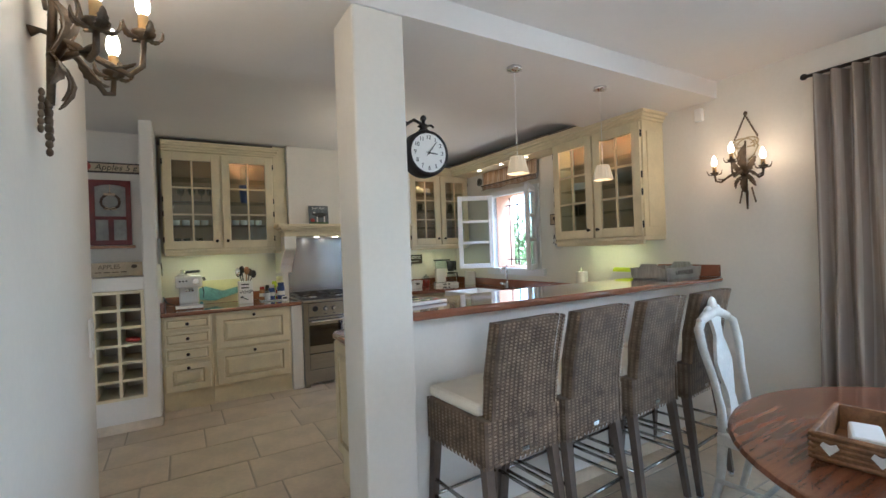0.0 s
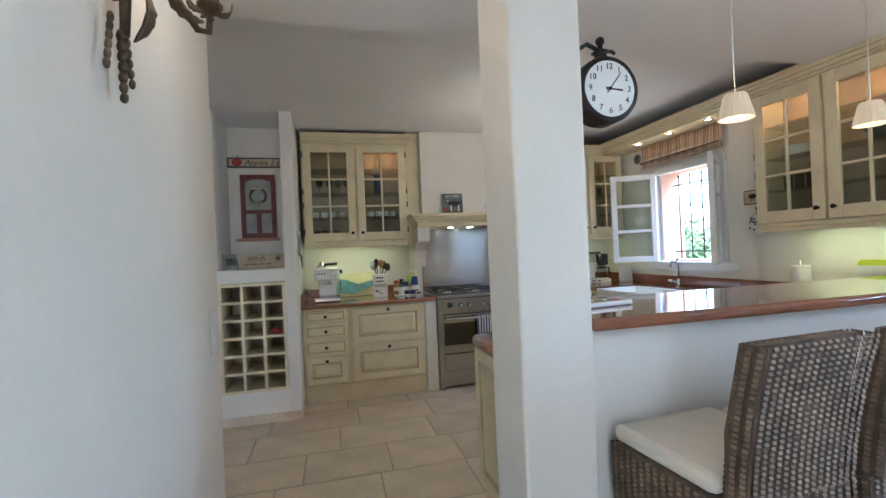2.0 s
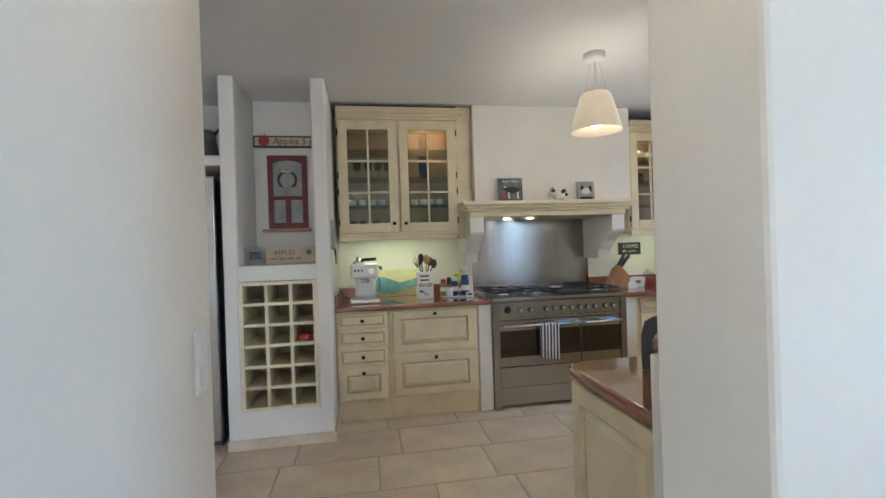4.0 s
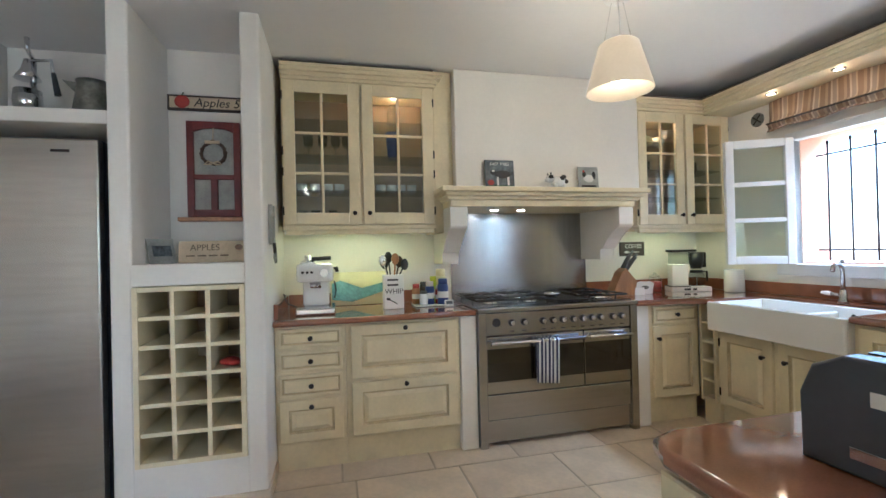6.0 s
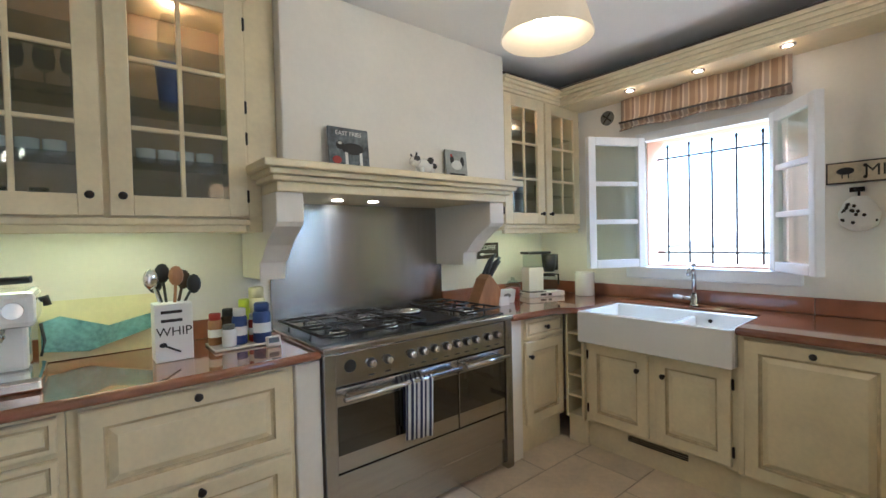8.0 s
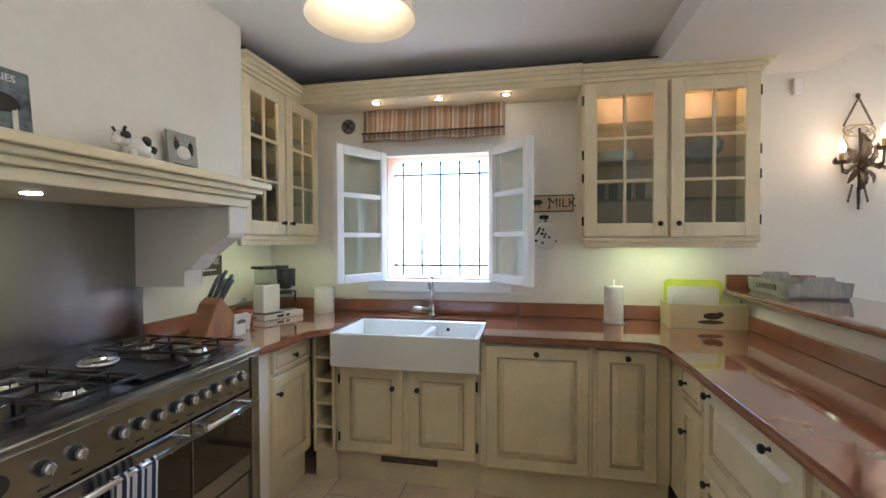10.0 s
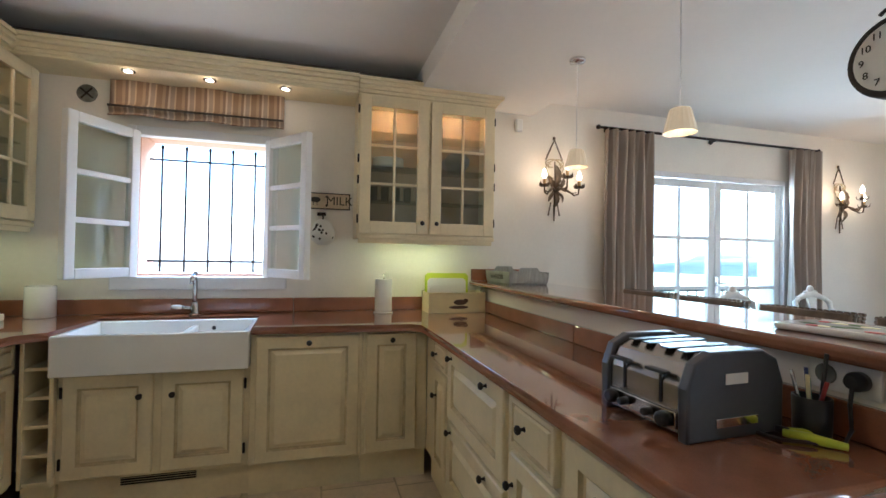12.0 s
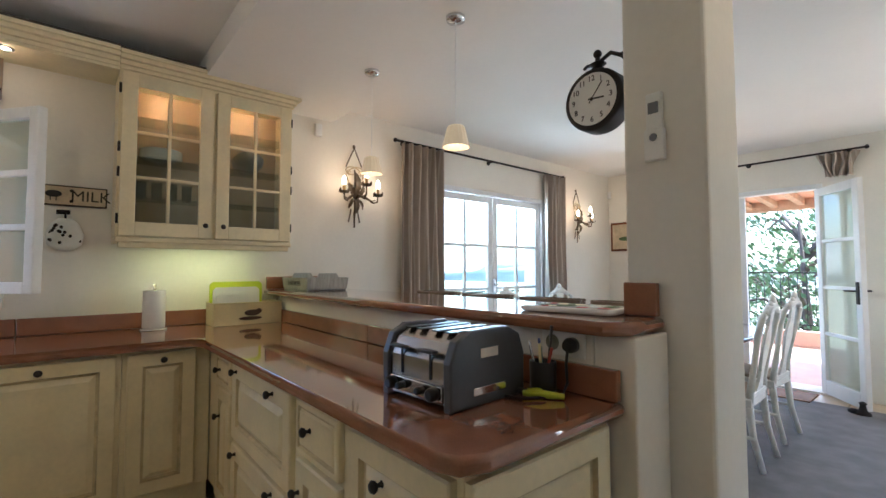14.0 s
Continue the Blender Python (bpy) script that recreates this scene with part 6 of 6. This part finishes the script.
for s in (-1, 1):
    b.prism([(-0.2, 0.012), (0.2, 0.012), (0.225, 0.085), (-0.225, 0.085)], s * 0.14 - 0.006, s * 0.14 + 0.006, "y")
    b.prism([(-0.14, 0.012), (0.14, 0.012), (0.15, 0.075), (0.08, 0.085), (0.06, 0.115), (-0.06, 0.115), (-0.08, 0.085), (-0.15, 0.075)], s * 0.21 - 0.006, s * 0.21 + 0.006, "x")
b.done("tray_body", r)
words("LAVENDER", 0.045, r, pose(0, -0.1468, 0.045, 90), INK)
words("LAVENDER", 0.045, r, pose(0, 0.1468, 0.045, 90, 0, 180), INK)
r = root("platter", pose(-2.44, -3.40, BT, 0, 0, 8) @ Matrix.Scale(0.85, 4), "white rectangular platter with fruit painted rim", "platter")
Build(CERAMIC).prism([(-0.17, -0.11), (0.17, -0.11), (0.19, -0.09), (0.19, 0.09), (0.17, 0.11), (-0.17, 0.11), (-0.19, 0.09), (-0.19, -0.09)], 0, 0.022, bev=0.009).done("dish", r)
rng = random.Random(5)
for k in range(14):
    m = (LEAF, REDINK, YELLOW, LEAF)[k % 4]
    Build(m).ball((rng.uniform(-0.14, 0.14), rng.uniform(-0.08, 0.08), 0.0225), 0.022, s=(1.2, 0.8, 0.12), seg=8).done("painted_fruit", r)

# ---- peninsula things ----
r = root("toaster", pose(-2.315, -2.97, CT, 0, 0, 183) @ Matrix.Scale(0.98, 4), "steel and grey four-slot toaster with black knobs", "toaster")
b = Build(STEEL, GREY, BLACK, CHROME)
for x in (-0.145, 0.115):
    pr = [(-0.15, 0.0), (0.15, 0.0), (0.152, 0.12), (0.13, 0.175), (0.08, 0.20), (-0.08, 0.20), (-0.13, 0.175), (-0.152, 0.12)]
    b.prism(pr, x, x + 0.03, "x", 1, bev=0.006)
b.prism([(-0.142, 0.012), (0.142, 0.012), (0.142, 0.12), (0.12, 0.168), (0.075, 0.19), (-0.075, 0.19), (-0.12, 0.168), (-0.142, 0.12)], -0.116, 0.116, "x", 0)
for x in (-0.085, -0.035, 0.03, 0.08):
    b.box(x - 0.013, x + 0.013, -0.10, 0.10, 0.189, 0.1925, 2)
b.done("casing", r)
for x in (-0.06, 0.06):
    Build(BLACK).box(x - 0.003, x + 0.003, -0.1455, -0.1425, 0.07, 0.15).box(x - 0.03, x + 0.03, -0.165, -0.1425, 0.142, 0.15, bev=0.003).done("lever", r)
Build(CHROME).box(-0.11, 0.11, -0.15, -0.143, 0.02, 0.06, bev=0.003).done("control_strip", r)
for x, rad in ((-0.09, 0.019), (-0.045, 0.011), (0.035, 0.011), (0.085, 0.019)):
    Build(BLACK).lathe([(rad, 0), (rad * 0.9, 0.022), (rad * 0.6, 0.025)], turn=pose(0, 0, 0, 90), seg=14).done("knob", r, pose(x, -0.15, 0.04))
Build(CHALK).box(0.1452, 0.147, -0.04, 0.03, 0.125, 0.15, bev=0.0005).done("badge", r)
Build(CHROME).box(0.1452, 0.149, -0.07, 0.06, 0.03, 0.05, bev=0.001).done("crumb_tray", r)
r = root("pen_pot", pose(-2.485, -3.165, CT), "black pot full of pens and scissors", "pen pot")
Build(BLACK).lathe([(0.036, 0), (0.038, 0.004), (0.04, 0.09), (0.036, 0.09), (0.034, 0.01)], squash=0.9).done("pot", r)
for x, y, m, h in ((-0.02, 0.0, REDINK, 0.13), (0.0, 0.01, YELLOW, 0.14), (0.015, -0.01, BLUE, 0.15), (0.02, 0.015, CHROME, 0.145), (-0.01, -0.015, BLACK, 0.19), (0.005, 0.0, AQUA, 0.13)):
    Build(m).tube([(x * 0.4, y * 0.4, 0.012), (x, y, 0.085), (x * 1.6, y * 1.5, h)], 0.0045, seg=6).done("pen", r)
r = root("jar_opener", pose(-2.53, -3.12, CT, 0, 0, 20) @ Matrix.Scale(0.6, 4), "bright yellow and black kitchen tool", "kitchen tool")
Build(LIME, BLACK).tube([(0.10, 0.03, 0.02), (0.02, 0.02, 0.022), (-0.08, -0.01, 0.017)], [0.014, 0.02, 0.013]).tube([(0.10, -0.02, 0.018), (0.05, -0.035, 0.018), (0.03, -0.03, 0.018)], [0.012, 0.017, 0.014]).tube([(0.09, 0.0, 0.02), (0.13, 0.01, 0.022)], 0.014, 1).done("tool", r)
r = root("wall_socket", pose(-2.50, -3.2495, 1.06, 0, 0, 180), "white double wall socket with a black plug", "socket")
Build(PAPER, TIN).box(-0.075, 0.075, -0.008, 0, -0.038, 0.038, bev=0.003).lathe([(0.024, 0), (0.022, 0.003)], at=(-0.036, -0.009, 0), m=1, turn=pose(0, 0, 0, 90)).done("plate", r)
Build(BLACK).lathe([(0.022, 0), (0.022, 0.02), (0.014, 0.035)], at=(0.036, -0.009, 0), turn=pose(0, 0, 0, 90)).tube([(0.036, -0.035, -0.005), (0.04, -0.05, -0.05), (0.05, -0.06, -0.10), (0.06, -0.10, -0.125), (0.0, -0.20, -0.127), (-0.08, -0.22, -0.127), (-0.12, -0.18, -0.127)], 0.0045, seg=6).done("plug", r)
r = root("wall_socket", pose(-0.13, -3.2495, 1.06, 0, 0, 180), "small white wall socket by the tin", "socket")
Build(PAPER, TIN).box(-0.04, 0.04, -0.008, 0, -0.038, 0.038, bev=0.003).lathe([(0.022, 0), (0.02, 0.002)], at=(0, -0.0085, 0), m=1, turn=pose(0, 0, 0, 90)).done("plate", r)
r = root("remote_control", pose(-2.70, -3.4445, 1.62, 0, 0, 180) @ Matrix.Scale(0.85, 4), "white remote control in a wall cradle", "remote control")
Build(PAPER, GREY).box(-0.028, 0.028, -0.022, 0, 0, 0.22, bev=0.006).box(-0.018, 0.018, -0.0235, -0.0222, 0.145, 0.185, 1).box(-0.034, 0.034, -0.026, -0.001, -0.02, 0.09, bev=0.004).lathe([(0.014, 0), (0.012, 0.002)], at=(0, -0.027, 0.06), turn=pose(0, 0, 0, 90), m=1).done("handset", r)
r = root("motion_sensor", pose(-0.002, -3.58, 2.33, 0, 0, -90), "small white alarm sensor on the wall", "sensor")
Build(PAPER).box(-0.028, 0.028, -0.04, 0, 0, 0.10, bev=0.008).done("case", r)
r = root("motion_sensor", pose(-0.03, -7.97, 2.28, 0, 0, -45), "small white alarm sensor in the corner", "sensor")
Build(PAPER).box(-0.028, 0.028, -0.02, 0.02, 0, 0.10, bev=0.008).done("case", r)
r = root("light_switch", pose(-3.8495, -4.35, 1.05, 0, 0, 90), "white triple light switch plate", "switch")
Build(PAPER).box(-0.04, 0.04, -0.010, 0, -0.11, 0.11, bev=0.004).done("plate", r)
for z in (-0.07, 0.0, 0.07):
    Build(PAPER).box(-0.022, 0.022, -0.014, -0.0105, z - 0.025, z + 0.025, bev=0.002).done("rocker", r)

r = root("light_switch", pose(-3.8495, -2.92, 1.08, 0, 0, 90), "white slim light switch near the wall end", "switch")
Build(PAPER).box(-0.04, 0.04, -0.010, 0, -0.085, 0.085, bev=0.004).done("plate", r)
for z in (-0.04, 0.04):
    Build(PAPER).box(-0.022, 0.022, -0.014, -0.0105, z - 0.025, z + 0.025, bev=0.002).done("rocker", r)


# ---- things in the wall cabinets ----
def vessel(name, at, prof, m, label, cat, group):
    r = root(name, at, label, cat, group)
    Build(m).lathe(prof, seg=18).done("bowl", r)
    return r


cup = [(0.022, 0), (0.035, 0.012), (0.038, 0.06), (0.035, 0.06), (0.03, 0.012)]
gob = [(0.03, 0), (0.028, 0.003), (0.004, 0.008), (0.004, 0.07), (0.03, 0.09), (0.036, 0.13), (0.03, 0.17), (0.028, 0.165), (0.033, 0.13), (0.026, 0.095)]
tum = [(0.026, 0), (0.03, 0.10), (0.028, 0.10), (0.024, 0.006)]
plate = [(0.05, 0), (0.11, 0.012), (0.112, 0.016), (0.05, 0.006)]


def shelf_z(z0, z1, q, shelves=3):
    zb = z0 + 0.06
    return zb + (z1 - zb) * q / (shelves + 1) + 0.0065 if q else zb + 0.021


a0, a1 = shelf_z(1.45, 2.48, 1), shelf_z(1.45, 2.48, 2)
first = vessel("cup", pose(-3.42, -0.18, a0), cup, CERAMIC, "small white cup on a glass shelf", "cup", "cups in the cabinet")
for x in (-3.51, -3.33, -3.25, -2.95, -2.87, -2.80, -2.72):
    copy_thing(first, pose(x, -0.18, a0))
first = vessel("wine_glass", pose(-3.46, -0.18, a1), gob, TUMBLER, "clear stemmed wine glass on a shelf", "glass", "glasses in the cabinet")
for x in (-3.36, -3.27, -3.19):
    copy_thing(first, pose(x, -0.2, a1))
vessel("beaker", pose(-2.86, -0.2, a1), [(0.035, 0), (0.05, 0.20), (0.047, 0.20), (0.03, 0.006)], BLUE, "tall dark blue tumbler on a shelf", "tumbler", "")
vessel("storage_jar", pose(-2.85, -0.2, shelf_z(1.45, 2.48, 3)), [(0.04, 0), (0.045, 0.01), (0.045, 0.13), (0.03, 0.15), (0.032, 0.17)], TUMBLER, "glass storage jar on the top shelf", "jar", "")
first = vessel("tumbler", pose(-3.5, -0.18, shelf_z(1.45, 2.48, 0)), tum, TUMBLER, "clear straight tumbler in the cabinet", "tumbler", "tumblers in the cabinets")
for p in ((-3.42, -0.2, 0, 1.45, 2.48), (-3.3, -0.2, 0, 1.45, 2.48), (-0.8, -0.2, 1, 1.425, 2.395), (-0.68, -0.2, 2, 1.425, 2.395), (-0.3, -0.2, 1, 1.425, 2.395), (-0.2, -0.2, 2, 1.425, 2.395)):
    copy_thing(first, pose(p[0], p[1], shelf_z(p[3], p[4], p[2])))
for y in (-2.42, -2.50, -2.58, -2.66):
    copy_thing(first, pose(-0.14, y, shelf_z(1.405, 2.395, 1)))
first = vessel("dinner_plate", pose(-0.14, -2.52, shelf_z(1.405, 2.395, 2)), plate, CERAMIC, "white plate stacked in the cabinet", "plate", "plates in the cabinet")
for k in range(1, 5):
    copy_thing(first, pose(-0.14, -2.52, shelf_z(1.405, 2.395, 2) + 0.012 * k))
r = root("tureen", pose(-0.14, -3.02, shelf_z(1.405, 2.395, 2)), "grey oval serving dish in the cabinet", "dish")
Build(TIN).lathe([(0.08, 0), (0.15, 0.05), (0.16, 0.09), (0.10, 0.13), (0.02, 0.145)], squash=0.6, seg=24).done("dish", r)
r = root("teapot", pose(-0.70, -0.2, shelf_z(1.425, 2.395, 3)), "yellow ceramic pot on the top shelf", "pot")
Build(YELLOW).lathe([(0.05, 0), (0.075, 0.03), (0.07, 0.07), (0.03, 0.09), (0.012, 0.10)]).done("pot", r)
vessel("canister", pose(-0.56, -0.2, shelf_z(1.425, 2.395, 3)), [(0.045, 0), (0.045, 0.07), (0.02, 0.085)], CERAMIC, "white lidded canister on the top shelf", "canister", "")

# ---- floor tiles ----
rng = random.Random(11)
tiles, meshes = [], {}
y = 0.0
row = 0
while y > -8.0 and len(tiles) < 300:
    d = 0.42
    x = 0.0 - rng.uniform(0.0, 0.5)
    if x < -0.1:
        tiles.append((x / 2, y - d / 2, -x, d))
    while x > -5.3:
        w = rng.choice((0.55, 0.62, 0.70, 0.48))
        tiles.append((x - w / 2, y - d / 2, w, d))
        x -= w
    y -= d
    row += 1
for k, (x, yy, w, d) in enumerate(tiles[:298]):
    key = (round(w, 3), k % 3)
    if key not in meshes:
        b = Build(TILE)
        g = 0.004
        e = [rng.uniform(0, 0.003) for _ in range(4)]
        b.rings([[(-w / 2 + g + i + e[0], -d / 2 + g + i + e[1], z), (w / 2 - g - i - e[2], -d / 2 + g + i + e[3], z), (w / 2 - g - i - e[1], d / 2 - g - i - e[0], z), (-w / 2 + g + i + e[3], d / 2 - g - i - e[2], z)] for i, z in ((0, -0.0039), (0.0, -0.002), (0.004, 0.0))])
        o = b.done("tile", floor)
        meshes[key] = o.data
    else:
        o = new("tile", meshes[key])
        o.parent = floor
    o.location = (x, yy, 0.0)
